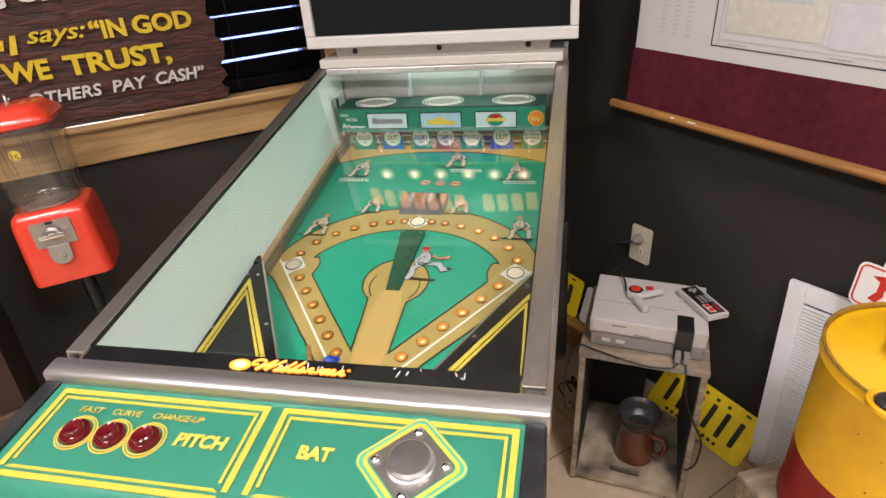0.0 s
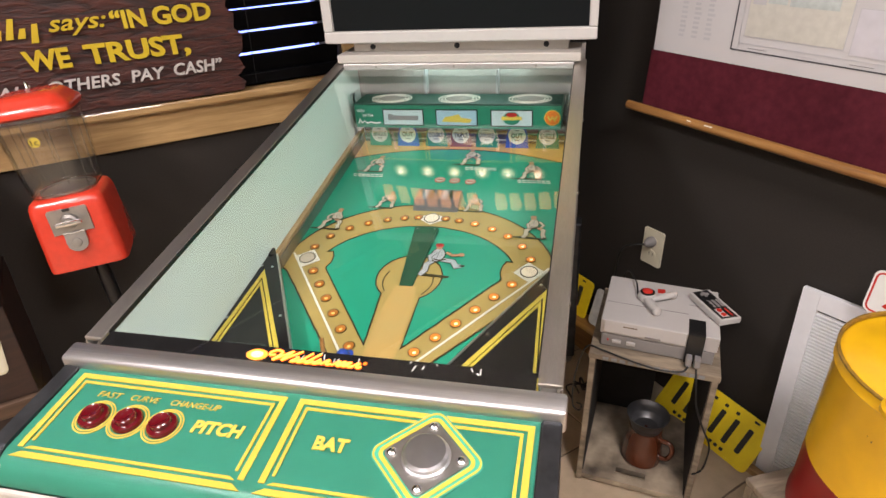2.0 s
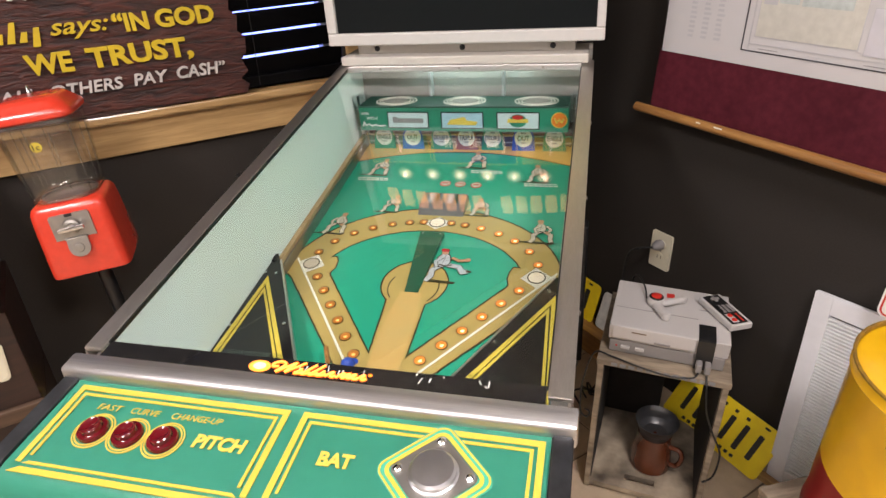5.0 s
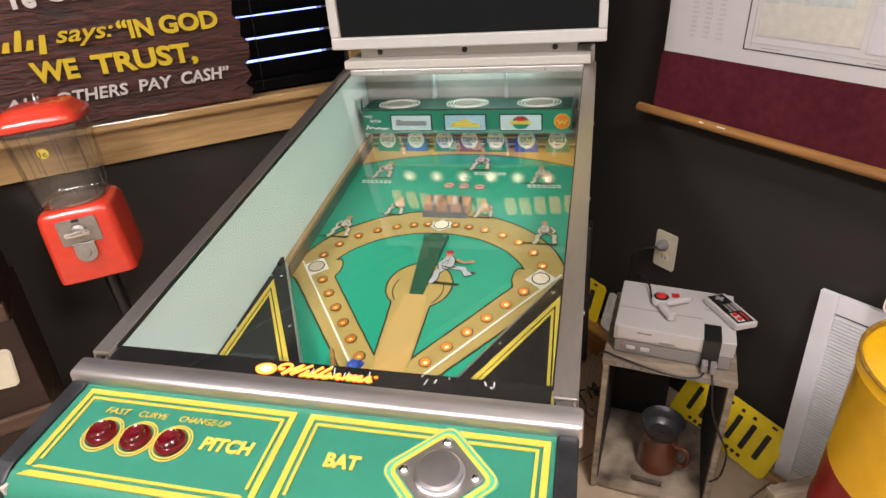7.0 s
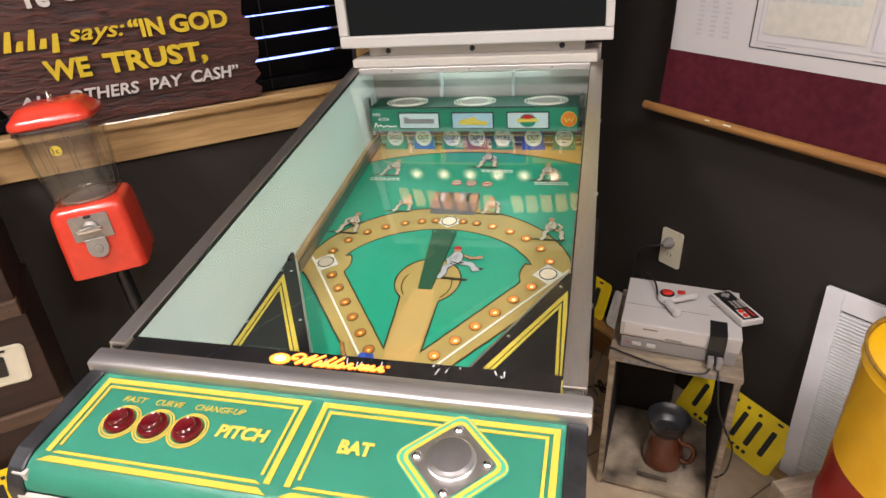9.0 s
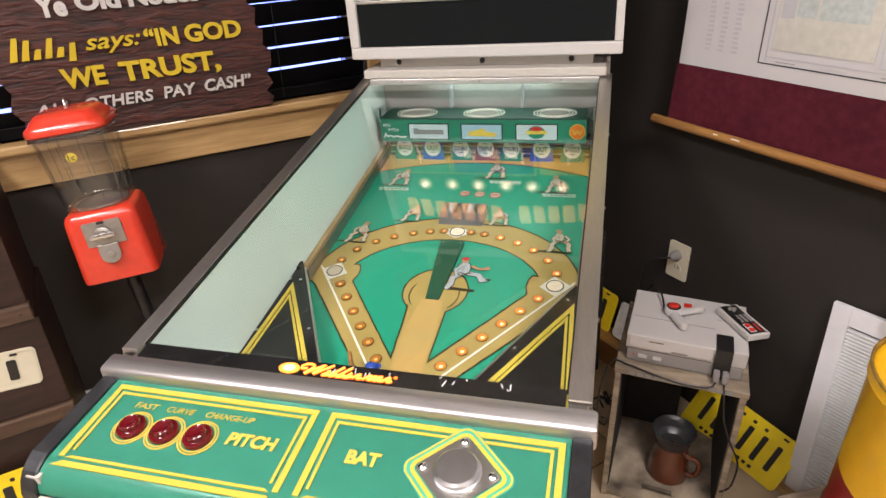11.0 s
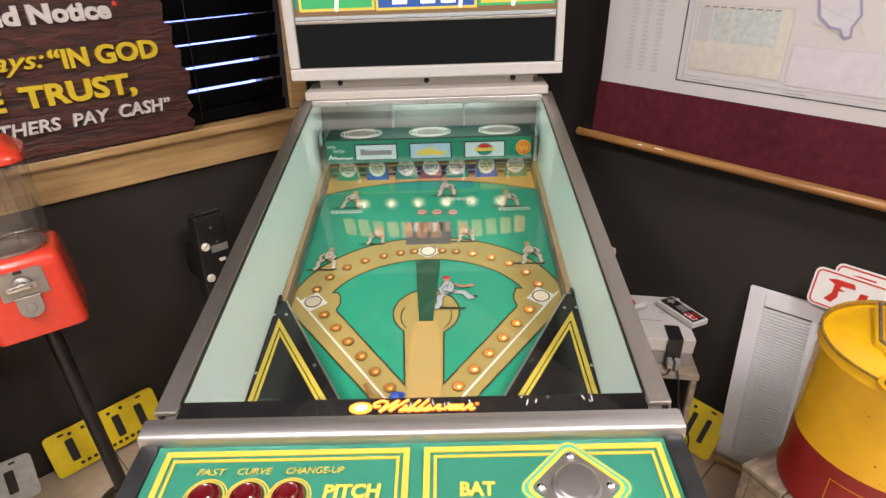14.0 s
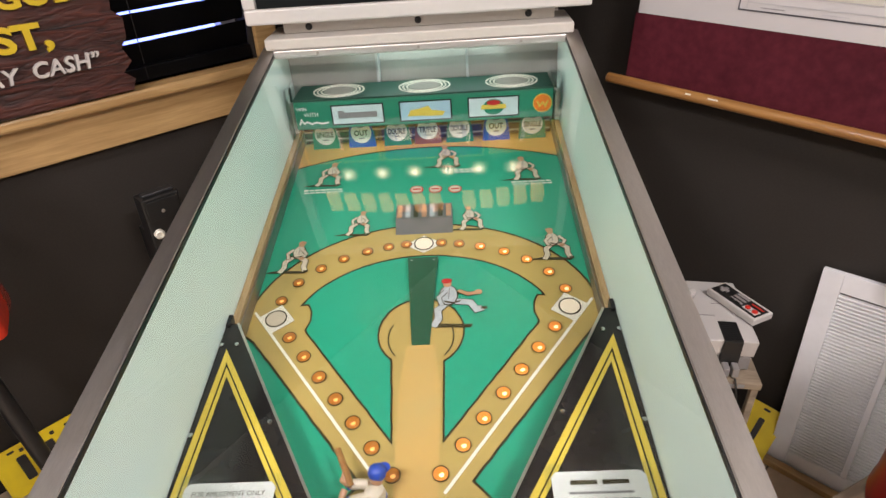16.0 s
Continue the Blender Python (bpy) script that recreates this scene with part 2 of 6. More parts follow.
WINDOW_GLASS = pane("window glass", (0.95, 0.97, 1.0), 1.5)
RED_ENAMEL = mat("orange-red enamel", (0.62, 0.045, 0.022), 0.26, vary=0.1, scale=60, bump=0.05, coat=0.4)
YELLOW_ENAMEL = mat("yellow drum enamel", (0.80, 0.46, 0.006), 0.3, vary=0.07, scale=18, bump=0.06, coat=0.3, second=(0.66, 0.36, 0.01))
DARK_RED = mat("dark red drum enamel", (0.22, 0.008, 0.008), 0.32, vary=0.2, scale=18, bump=0.06, coat=0.3)
RUST = mat("worn steel rim", (0.22, 0.16, 0.11), 0.55, 0.6, vary=0.4, scale=90, bump=0.3)
PLATE_YELLOW = mat("yellow licence plate", (0.88, 0.68, 0.01), 0.42, vary=0.14, scale=30, bump=0.1, second=(0.76, 0.56, 0.015))
PLATE_WHITE = mat("worn white licence plate", (0.58, 0.57, 0.52), 0.5, vary=0.2, scale=50, bump=0.15)
PLATE_INK = mat("black plate paint", (0.018, 0.017, 0.015), 0.45, vary=0.3, bump=0.0)
CONSOLE_LIGHT = mat("light grey console plastic", (0.50, 0.48, 0.465), 0.5, vary=0.04, scale=400, bump=0.12)
CONSOLE_DARK = mat("mid grey console plastic", (0.24, 0.225, 0.22), 0.5, vary=0.05, scale=400, bump=0.12)
PLASTIC_BLACK = mat("black plastic", (0.012, 0.012, 0.012), 0.32, vary=0.2, scale=90, bump=0.05)
PLASTIC_RED = mat("red plastic", (0.55, 0.03, 0.02), 0.3, vary=0.06, bump=0.0)
WHITE_METAL = mat("white enamelled steel", (0.74, 0.74, 0.76), 0.42, vary=0.05, scale=30, bump=0.04)
IVORY = mat("ivory plastic", (0.66, 0.62, 0.48), 0.4, vary=0.04, bump=0.0)
CORD = mat("black cable rubber", (0.012, 0.012, 0.012), 0.5, vary=0.2, bump=0.0)
MUG_BROWN = mat("brown glazed pitcher", (0.10, 0.028, 0.012), 0.25, vary=0.25, scale=20, bump=0.05, coat=0.4)
PAPER_MAP = mat("white map paper", (0.52, 0.51, 0.515), 0.55, vary=0.04, scale=8, bump=0.05, big=2)
MAROON = mat("maroon map cloth", (0.088, 0.011, 0.020), 0.7, vary=0.3, scale=60, bump=0.3, big=9, second=(0.050, 0.004, 0.010), spec=0.2)
MAP_INK = mat("dark map ink", (0.05, 0.05, 0.06), 0.6, vary=0.2, bump=0.0)
MAP_FAINT = mat("faint map ink", (0.45, 0.45, 0.47), 0.6, vary=0.05, bump=0.0)
MAP_TEAL = mat("pale teal map tint", (0.44, 0.49, 0.475), 0.6, vary=0.18, scale=90, bump=0.0)
MAP_YELLOW = mat("pale yellow map tint", (0.53, 0.52, 0.465), 0.6, vary=0.1, scale=60, bump=0.0)
MAP_LILAC = mat("pale lilac map tint", (0.52, 0.51, 0.55), 0.6, vary=0.08, scale=40, bump=0.0)
BLIND = mat("black blind slat", (0.0025, 0.0025, 0.003), 0.42, vary=0.2, scale=40, bump=0.03, spec=0.10)
SIGN_YELLOW = mat("yellow sign paint", (0.58, 0.42, 0.016), 0.4, vary=0.08, scale=60, bump=0.1)
SIGN_WHITE = mat("white sign paint", (0.54, 0.51, 0.485), 0.45, vary=0.1, scale=60, bump=0.1)
DAYLIGHT = glow("bright daylight", (0.26, 0.32, 1.0), 8.5)


# ---- building helpers ----
def thing(name, m, label, category, group="", kind=""):
    ob = new(name)
    ob.matrix_world = m
    return tagged(ob, label, category, group, kind)


def part(name, bm, material, parent, label="", smooth=False, shadow=True):
    me = bpy.data.meshes.new(name)
    bmesh.ops.recalc_face_normals(bm, faces=bm.faces)
    if smooth:
        for fc in bm.faces:
            fc.smooth = True
    bm.to_mesh(me)
    bm.free()
    me.materials.append(material)
    if smooth:
        me.set_sharp_from_angle(angle=radians(40))
    ob = new(name, me)
    ob.parent = parent
    ob.visible_shadow = shadow
    if label:
        ob["label"] = label
    return ob


def box(x0, x1, y0, y1, z0, z1, bevel=0.0, bm=None, m=None):
    own = bmesh.new()
    bmesh.ops.create_cube(own, size=1, matrix=pose((x0 + x1) / 2, (y0 + y1) / 2, (z0 + z1) / 2) @ Matrix.Diagonal((x1 - x0, y1 - y0, z1 - z0, 1)))
    if bevel:
        bmesh.ops.bevel(own, geom=own.edges[:], offset=bevel, segments=2, affect="EDGES", profile=0.5)
    return merged(own, bm, m)


def merged(own, bm, m):
    if m is not None:
        own.transform(m)
    if bm is None:
        return own
    me = bpy.data.meshes.new("scratch")
    own.to_mesh(me)
    own.free()
    bm.from_mesh(me)
    bpy.data.meshes.remove(me)
    return bm


def lathe(profile, n=32, bm=None, m=None, close=True):
    """A turned form from (radius, height) pairs."""
    own = bmesh.new()
    rings = []
    for r, z in profile:
        rings.append([own.verts.new((r * math.cos(2 * math.pi * i / n), r * math.sin(2 * math.pi * i / n), z)) for i in range(n)])
    for a, b in zip(rings, rings[1:]):
        for i in range(n):
            own.faces.new((a[i], a[(i + 1) % n], b[(i + 1) % n], b[i]))
    if close:
        own.faces.new(rings[0][::-1])
        own.faces.new(rings[-1])
    return merged(own, bm, m)


def slab(points, lift, thick, at, bm=None):
    """A thin solid polygon from plan points; at(x, y, h) places it."""
    own = bm if bm is not None else bmesh.new()
    top = [own.verts.new(at(x, y, lift)) for x, y in points]
    low = [own.verts.new(at(x, y, lift - thick)) for x, y in points]
    own.faces.new(top)
    own.faces.new(low[::-1])
    n = len(points)
    for i in range(n):
        own.faces.new((low[i], low[(i + 1) % n], top[(i + 1) % n], top[i]))
    return own


def ribbon(points, width, closed=False):
    """The outline of a strip of that width along a plan line (two sides joined)."""
    n = len(points)
    left, right = [], []
    for i, p in enumerate(points):
        a = points[(i - 1) % n] if closed or i else p
        b = points[(i + 1) % n] if closed or i < n - 1 else p
        d1 = Vector((p[0] - a[0], p[1] - a[1]))
        d2 = Vector((b[0] - p[0], b[1] - p[1]))
        d1 = d1.normalized() if d1.length > 1e-9 else d2.normalized()
        d2 = d2.normalized() if d2.length > 1e-9 else d1
        nn = Vector((-(d1.y + d2.y), d1.x + d2.x))
        nn = nn.normalized() if nn.length > 1e-6 else Vector((-d1.y, d1.x))
        k = width / 2 / max(0.35, nn.dot(Vector((-d1.y, d1.x))))
        left.append((p[0] + nn.x * k, p[1] + nn.y * k))
        right.append((p[0] - nn.x * k, p[1] - nn.y * k))
    return left, right


def line(points, width, lift, thick, at, closed=False, bm=None):
    own = bm if bm is not None else bmesh.new()
    left, right = ribbon(points, width, closed)
    n = len(points)
    lt = [own.verts.new(at(x, y, lift)) for x, y in left]
    rt = [own.verts.new(at(x, y, lift)) for x, y in right]
    lb = [own.verts.new(at(x, y, lift - thick)) for x, y in left]
    rb = [own.verts.new(at(x, y, lift - thick)) for x, y in right]
    for i in range(n if closed else n - 1):
        j = (i + 1) % n
        own.faces.new((lt[i], lt[j], rt[j], rt[i]))
        own.faces.new((lb[i], rb[i], rb[j], lb[j]))
        own.faces.new((lt[i], lb[i], lb[j], lt[j]))
        own.faces.new((rt[i], rt[j], rb[j], rb[i]))
    if not closed:
        for i in (0, n - 1):
            own.faces.new((lt[i], rt[i], rb[i], lb[i]))
    return own


def ellipse(cx, cy, a, b, n=28, start=0.0, end=360.0):
    full = abs(end - start - 360) < 1e-6
    k = n if full else n + 1
    return [(cx + a * math.cos(radians(start + (end - start) * i / n)), cy + b * math.sin(radians(start + (end - start) * i / n))) for i in range(k)]


def rounded(x0, x1, y0, y1, r, n=5):
    pts = []
    for cx, cy, a in ((x1 - r, y1 - r, 0), (x0 + r, y1 - r, 90), (x0 + r, y0 + r, 180), (x1 - r, y0 + r, 270)):
        pts += [(cx + r * math.cos(radians(a + 90 * i / n)), cy + r * math.sin(radians(a + 90 * i / n))) for i in range(n + 1)]
    return pts


def tube(points, r, n=8, closed=False, bm=None):
    """A round bar along a 3D line."""
    own = bm if bm is not None else bmesh.new()
    pts = [Vector(p) for p in points]
    rings = []
    for i, p in enumerate(pts):
        d = (pts[min(i + 1, len(pts) - 1)] - pts[max(i - 1, 0)]).normalized()
        side = d.cross(Vector((0, 0, 1)) if abs(d.z) < 0.9 else Vector((1, 0, 0))).normalized()
        up = side.cross(d)
        rings.append([own.verts.new(p + r * (math.cos(2 * math.pi * k / n) * side + math.sin(2 * math.pi * k / n) * up)) for k in range(n)])
    for a, b in zip(rings, rings[1:]):
        for k in range(n):
            own.faces.new((a[k], a[(k + 1) % n], b[(k + 1) % n], b[k]))
    own.faces.new(rings[0][::-1])
    own.faces.new(rings[-1])
    return own


def smooth_line(points, n=8):
    """A Catmull-Rom line through a few 3D points."""
    p = [Vector(q) for q in points]
    p = [2 * p[0] - p[1]] + p + [2 * p[-1] - p[-2]]
    out = []
    for i in range(1, len(p) - 2):
        for k in range(n):
            t = k / n
            out.append(0.5 * (2 * p[i] + (p[i + 1] - p[i - 1]) * t + (2 * p[i - 1] - 5 * p[i] + 4 * p[i + 1] - p[i + 2]) * t * t + (3 * p[i] - p[i - 1] - 3 * p[i + 1] + p[i + 2]) * t ** 3))
    out.append(p[-2])
    return out


def words(text, m, width, height, depth, shear=0.0, bold=0.0):
    """Text in the built-in font as a bmesh, fitted to a width and height, its left end at the pose m."""
    cu = bpy.data.curves.new("scratch", "FONT")
    cu.body, cu.extrude, cu.shear, cu.offset, cu.resolution_u = text, 0.5, shear, bold, 3
    ob = bpy.data.objects.new("scratch", cu)
    scene.collection.objects.link(ob)
    bpy.context.view_layer.update()
    me = bpy.data.meshes.new_from_object(ob.evaluated_get(bpy.context.evaluated_depsgraph_get()))
    bpy.data.objects.remove(ob)
    bpy.data.curves.remove(cu)
    bm = bmesh.new()
    bm.from_mesh(me)
    bpy.data.meshes.remove(me)
    xs, ys = [v.co.x for v in bm.verts], [v.co.y for v in bm.verts]
    x0, x1, y0, y1 = min(xs), max(xs), min(ys), max(ys)
    for v in bm.verts:
        v.co = Vector(((v.co.x - x0) / (x1 - x0) * width, (v.co.y - y0) / (y1 - y0) * height, (v.co.z + 0.5) * depth))
    bm.transform(m)
    return bm


def flip(pts):
    return [(-x, y) for x, y in reversed(pts)]


# ---- the room ----
def structure(name, bm, material, m=None, label="", smooth=False):
    ob = part(name, bm, material, None, label, smooth)
    if m is not None:
        ob.matrix_world = m
    return tagged(ob, label, kind="structure")


WIN_X0, WIN_X1, WIN_Z0, WIN_Z1 = -1.92, -0.585, 0.893, 2.05
structure("wall_right", box(0, ROOM, 0, 0.12, 0, HIGH), WALL, RIGHT_WALL, "smooth dark charcoal painted wall")
wl = box(-ROOM, 0.0, 0, 0.12, 0, WIN_Z0)
box(-ROOM, WIN_X0, 0, 0.12, WIN_Z0, HIGH, bm=wl)
box(WIN_X1, 0.0, 0, 0.12, WIN_Z0, HIGH, bm=wl)
box(WIN_X0, WIN_X1, 0, 0.12, WIN_Z1, HIGH, bm=wl)
structure("wall_left", wl, WALL, LEFT_WALL, "dark charcoal painted wall with a window")
structure("wall_back", box(0, ROOM + 0.12, -ROOM - 0.12, -ROOM, 0, HIGH), PALE_WALL, RIGHT_WALL, "plain pale painted wall")
structure("wall_side", box(ROOM, ROOM + 0.12, -ROOM, 0, 0, HIGH), PALE_WALL, RIGHT_WALL, "plain pale painted wall")
structure("ceiling", box(0, ROOM, -ROOM, 0, HIGH, HIGH + 0.1), CEILING, RIGHT_WALL, "plain white ceiling")
floor = structure("floor", box(0, ROOM, -ROOM, 0, -0.05, -0.004), GROUT, RIGHT_WALL, "beige square tiled floor with thin joints")

# window in the left wall: frame, glass, blind, stool and trim
win = thing("window_1", LEFT_WALL, "window behind closed black blinds, daylight outside", "window", kind="structure")
wf = bmesh.new()
for a, b in ((WIN_X0, WIN_X0 + 0.04), (WIN_X1 - 0.04, WIN_X1), (-1.27, -1.235)):
    box(a, b, 0.075, 0.112, WIN_Z0, WIN_Z1, bm=wf)
for a, b in ((WIN_Z0, WIN_Z0 + 0.04), (WIN_Z1 - 0.04, WIN_Z1)):
    box(WIN_X0 + 0.04, WIN_X1 - 0.04, 0.078, 0.109, a, b, bm=wf)
part("window_frame", wf, BACKBOX_WHITE, win)
part("window_pane", box(WIN_X0 + 0.04, WIN_X1 - 0.04, 0.092, 0.096, WIN_Z0 + 0.04, WIN_Z1 - 0.04), WINDOW_GLASS, win, shadow=False)
structure("backdrop", box(WIN_X0 - 1.5, WIN_X1 + 1.5, 0.9, 0.92, 0.2, 3.2), DAYLIGHT, LEFT_WALL, "bright daylight outside the window")
stool = part("window_sill", box(WIN_X0 - 0.09, WIN_X1 + 0.075, -0.046, 0.072, 0.868, 0.893, 0.006), OAK, win, "golden oak window sill")
part("apron_trim", box(WIN_X0 - 0.06, WIN_X1 + 0.06, -0.02, -0.001, 0.775, 0.867, 0.003), OAK, win, "golden oak trim board")
part("casing", box(WIN_X1 + 0.002, WIN_X1 + 0.062, -0.018, -0.001, 0.894, WIN_Z1 + 0.06, 0.003), OAK, win, "golden oak casing")
part("casing", box(WIN_X0 - 0.062, WIN_X0 - 0.002, -0.018, -0.001, 0.894, WIN_Z1 + 0.06, 0.003), OAK, win, "golden oak casing")

blind = thing("window_blind", LEFT_WALL, "black horizontal blind, closed with thin slits of daylight", "window blind")
for i in range(17):
    z = 0.9535 + 0.0625 * i
    sl = bmesh.new()
    tilt, half_high = 12 + 0.8 * math.sin(i * 2.3), (0.0299, 0.0297, 0.0300, 0.0312, 0.0322)[i] if i < 5 else 0.0345
    box(WIN_X0 + 0.002, WIN_X1 - 0.0015, -0.0011, 0.0011, -half_high, half_high, 0.0008, sl, pose(-0.75, 0.022, z, tilt, -1.3 + 0.25 * math.sin(i * 1.7), 0) @ pose(0.75, 0, 0))
    part("slat", sl, BLIND, blind)
for x in (-1.62, -0.86):
    part("ladder_cord", tube([(x, 0.008, 0.9), (x, 0.008, 2.04)], 0.0012, 6), CORD, blind)
part("bottom_rail", box(WIN_X0 + 0.004, WIN_X1 - 0.003, 0.010, 0.034, 0.8945, 0.9275, 0.003), BLIND, blind)
part("head_rail", box(WIN_X0 + 0.006, WIN_X1 - 0.012, 0.004, 0.05, 2.06 - 0.04, 2.045, 0.003), BLIND, blind)

# ---- the pitch-and-bat machine ----
machine = thing("pinball_machine", TIP, "white baseball pinball machine with green playfield under glass", "pinball machine")
PF_Z, PF_K, GL_Z, GL_K = 0.854 - 0.165 * 1.034, 0.165, 0.998 - 0.163 * 0.55, 0.163
FLOOR_Z = 0.15


def pf(x, y, h):
    return Vector((x, y, PF_Z + PF_K * y + h))


def gl(x, y, h):
    return Vector((x, y, GL_Z + GL_K * y + h))


def pan(x, y, h):
    return Vector((x, y, 0.976 + 0.12 * (y - 0.48) + h))


def side_board(x0, x1, y0, y1, low, top):
    """An upright board along y, its foot and head given by functions of y."""
    bm = bmesh.new()
    vs = [[bm.verts.new((x, y, fz(y))) for fz in (low, top)] for y in (y0, y1) for x in (x0, x1)]
    (a, b), (c, d), (e, f_), (g, h) = vs
    for q in ((a, b, d, c), (e, g, h, f_), (a, e, f_, b), (c, d, h, g), (b, f_, h, d), (a, c, g, e)):
        bm.faces.new(q)
    return bm


glz = lambda y: GL_Z + GL_K * y
pfz = lambda y: PF_Z + PF_K * y
for sx in (-1, 1):
    a, b = sorted((sx * 0.2915, sx * 0.310))
    part("side_panel", side_board(a, b, 0.36, 1.75, lambda y: 0.62 + 0.03 * y, lambda y: min(glz(y), 1.16) - 0.012), WHITE_PAINT, machine, "off-white painted side")
    a, b = sorted((sx * 0.2885, sx * 0.2912))
    part("inner_wall", side_board(a, b, 0.56, 1.60, lambda y: pfz(y) - 0.02, lambda y: glz(y) - 0.006), MINT, machine, "pale mint inner wall")
    rail = bmesh.new()
    a, b = sorted((sx * 0.2885, sx * 0.316))
    rail = side_board(a, b, 0.545, 1.535, lambda y: glz(y) - 0.0035, lambda y: glz(y) + 0.003)
    bmesh.ops.bevel(rail, geom=rail.edges[:], offset=0.0012, segments=2, affect="EDGES")
    rp = part("side_rail", rail, STEEL_Y, machine, "brushed steel side rail")
    a, b = sorted((sx * 0.3135, sx * 0.316))
    part("rail_skirt", side_board(a, b, 0.545, 1.535, lambda y: glz(y) - 0.045, lambda y: glz(y) - 0.004), STEEL_Y, rp)
    part("rail_gasket", side_board(*sorted((sx * 0.2865, sx * 0.2884)), 0.56, 1.5, lambda y: glz(y) - 0.004, lambda y: glz(y) + 0.0022), BLACK, rp)
    for y in (0.72, 1.0, 1.28):
        part("rail_screw", lathe([(0.0038, 0), (0.0038, 0.0012), (0.0022, 0.0024)], 12, m=pose(sx * 0.316, y, glz(y) - 0.03, 0, 90 * sx, 0)), ZINC, rp)
part("cabinet_bottom", box(-0.29, 0.29, 0.38, 1.74, 0.60, 0.615), WHITE_PAINT, machine)
part("cabinet_back", box(-0.31, 0.31, 1.751, 1.77, 0.62, 1.16), WHITE_PAINT, machine)
part("cabinet_front", box(-0.31, 0.31, 0.352, 0.37, 0.63, 0.93, 0.004), WHITE_PAINT, machine, "white painted cabinet front")
cd = part("coin_door", box(-0.13, 0.13, 0.344, 0.351, 0.66, 0.88, 0.003), BLACK, machine, "black steel coin door")
for sx in (-0.05, 0.05):
    part("coin_slot", box(sx - 0.02, sx + 0.02, 0.338, 0.3435, 0.80, 0.86, 0.003), ZINC, cd)
for sx in (-1, 1):
    for y in (0.40, 1.70):
        leg = box(sx * 0.298 - 0.028, sx * 0.298 + 0.028, y - 0.028, y + 0.028, FLOOR_Z + 0.03 - sx * 0.011, 0.66, 0.006)
        lp = part("leg", leg, DARK_STEEL, machine, "dark steel leg")
        part("leveller", lathe([(0.02, 0), (0.022, 0.006), (0.008, 0.012), (0.008, 0.05)], 16, m=pose(sx * 0.298, y, FLOOR_Z - sx * 0.0104)), ZINC, lp)

# lockbar with rounded edges
lock = box(-0.323, 0.323, 0.5065, 0.5365, 0.968, 0.9975, 0.0045)
for v in lock.verts:
    v.co.z += 0.163 * (v.co.y - 0.525)
part("lock_bar", lock, STEEL, machine, "brushed steel lock bar", True)

# control panel: sloped top that rolls over at the front
prof = [(0.507, 0.0), (0.385, 0.0)] + [(0.385 - 0.028 * math.sin(radians(a)), -0.028 * (1 - math.cos(radians(a)))) for a in (18, 36, 54, 72, 90)] + [(0.357, -0.045)]
cp = bmesh.new()
rows_ = []
for y, dz in prof:
    p = pan(0, y if dz > -0.0285 else 0.357, 0)
    rows_.append([cp.verts.new((x, y, p.z + dz)) for x in (-0.296, 0.296)])
for a, b in zip(rows_, rows_[1:]):
    cp.faces.new((a[0], a[1], b[1], b[0]))
bmesh.ops.solidify(cp, geom=cp.faces[:], thickness=0.004)
panel = part("control_panel", cp, PANEL_GREEN, machine, "green printed control panel", True)
for sx in (-1, 1):
    eb = bmesh.new()
    x0, x1 = sorted((sx * 0.2965, sx * 0.319))
    pts = [(0.506, 0.004), (0.385, 0.004)] + [(0.385 - 0.032 * math.sin(radians(a)), 0.004 - 0.032 * (1 - math.cos(radians(a)))) for a in (20, 40, 60, 80, 90)] + [(0.353, -0.17), (0.506, -0.17)]
    loops = [[eb.verts.new((x, y, pan(0, max(y, 0.357), 0).z + dz)) for y, dz in pts] for x in (x0, x1)]
    eb.faces.new(loops[0])
    eb.faces.new(loops[1][::-1])
    for i in range(len(pts)):
        j = (i + 1) % len(pts)
        eb.faces.new((loops[0][i], loops[0][j], loops[1][j], loops[1][i]))
    bmesh.ops.bevel(eb, geom=[e for e in eb.edges if abs(e.verts[0].co.x - e.verts[1].co.x) < 1e-6], offset=0.002, segments=1, affect="EDGES")
    part("panel_edge", eb, DARK_STEEL, machine, "dark worn metal edge")


def frame_lines(x0, x1, y0, y1, name):
    """Double yellow border, with a thick outer and a thin inner line, cut on the mitre at the foot."""
    for inset, w in ((0.004, 0.0072), (0.0135, 0.0036)):
        a, b, c, d = x0 + inset, x1 - inset, y0 + inset, y1 - inset
        part(name, line([(a, c + 0.009), (a, d), (b, d), (b, c + 0.009)], w, 0.0016, 0.001, pan), YELLOW, panel)
        part(name, slab([(a - w / 2 - 0.001, c - w / 2), (b + w / 2 + 0.001, c - w / 2), (b - w, c + w / 2), (a + w, c + w / 2)], 0.0016, 0.001, pan), YELLOW, panel)


frame_lines(-0.284, 0.001, 0.374, 0.4995, "border_line")
frame_lines(0.0165, 0.291, 0.374, 0.4995, "border_line")
for x in (-0.2205, -0.1745, -0.1285):
    for r, w in ((0.0235, 0.0016), (0.0205, 0.0016)):
        part("button_ring", line(ellipse(x, 0.4375, r, r, 32), w, 0.0018 + 0.0004 * (r < 0.022), 0.001, pan, True), SOFT_YELLOW, panel)
    btn = part("pitch_button", lathe([(0.0178, 0), (0.0178, 0.0025), (0.0168, 0.0048), (0.0125, 0.0056), (0.0118, 0.0105), (0.0102, 0.0118), (0.0075, 0.0106), (0.0005, 0.0098)], 28, m=pose(x, 0.4375, pan(0, 0.4375, 0.001).z, 6.8)), BUTTON, panel, "dark red plastic push button", True)
TXT = pose(0, 0, 0, 6.84)
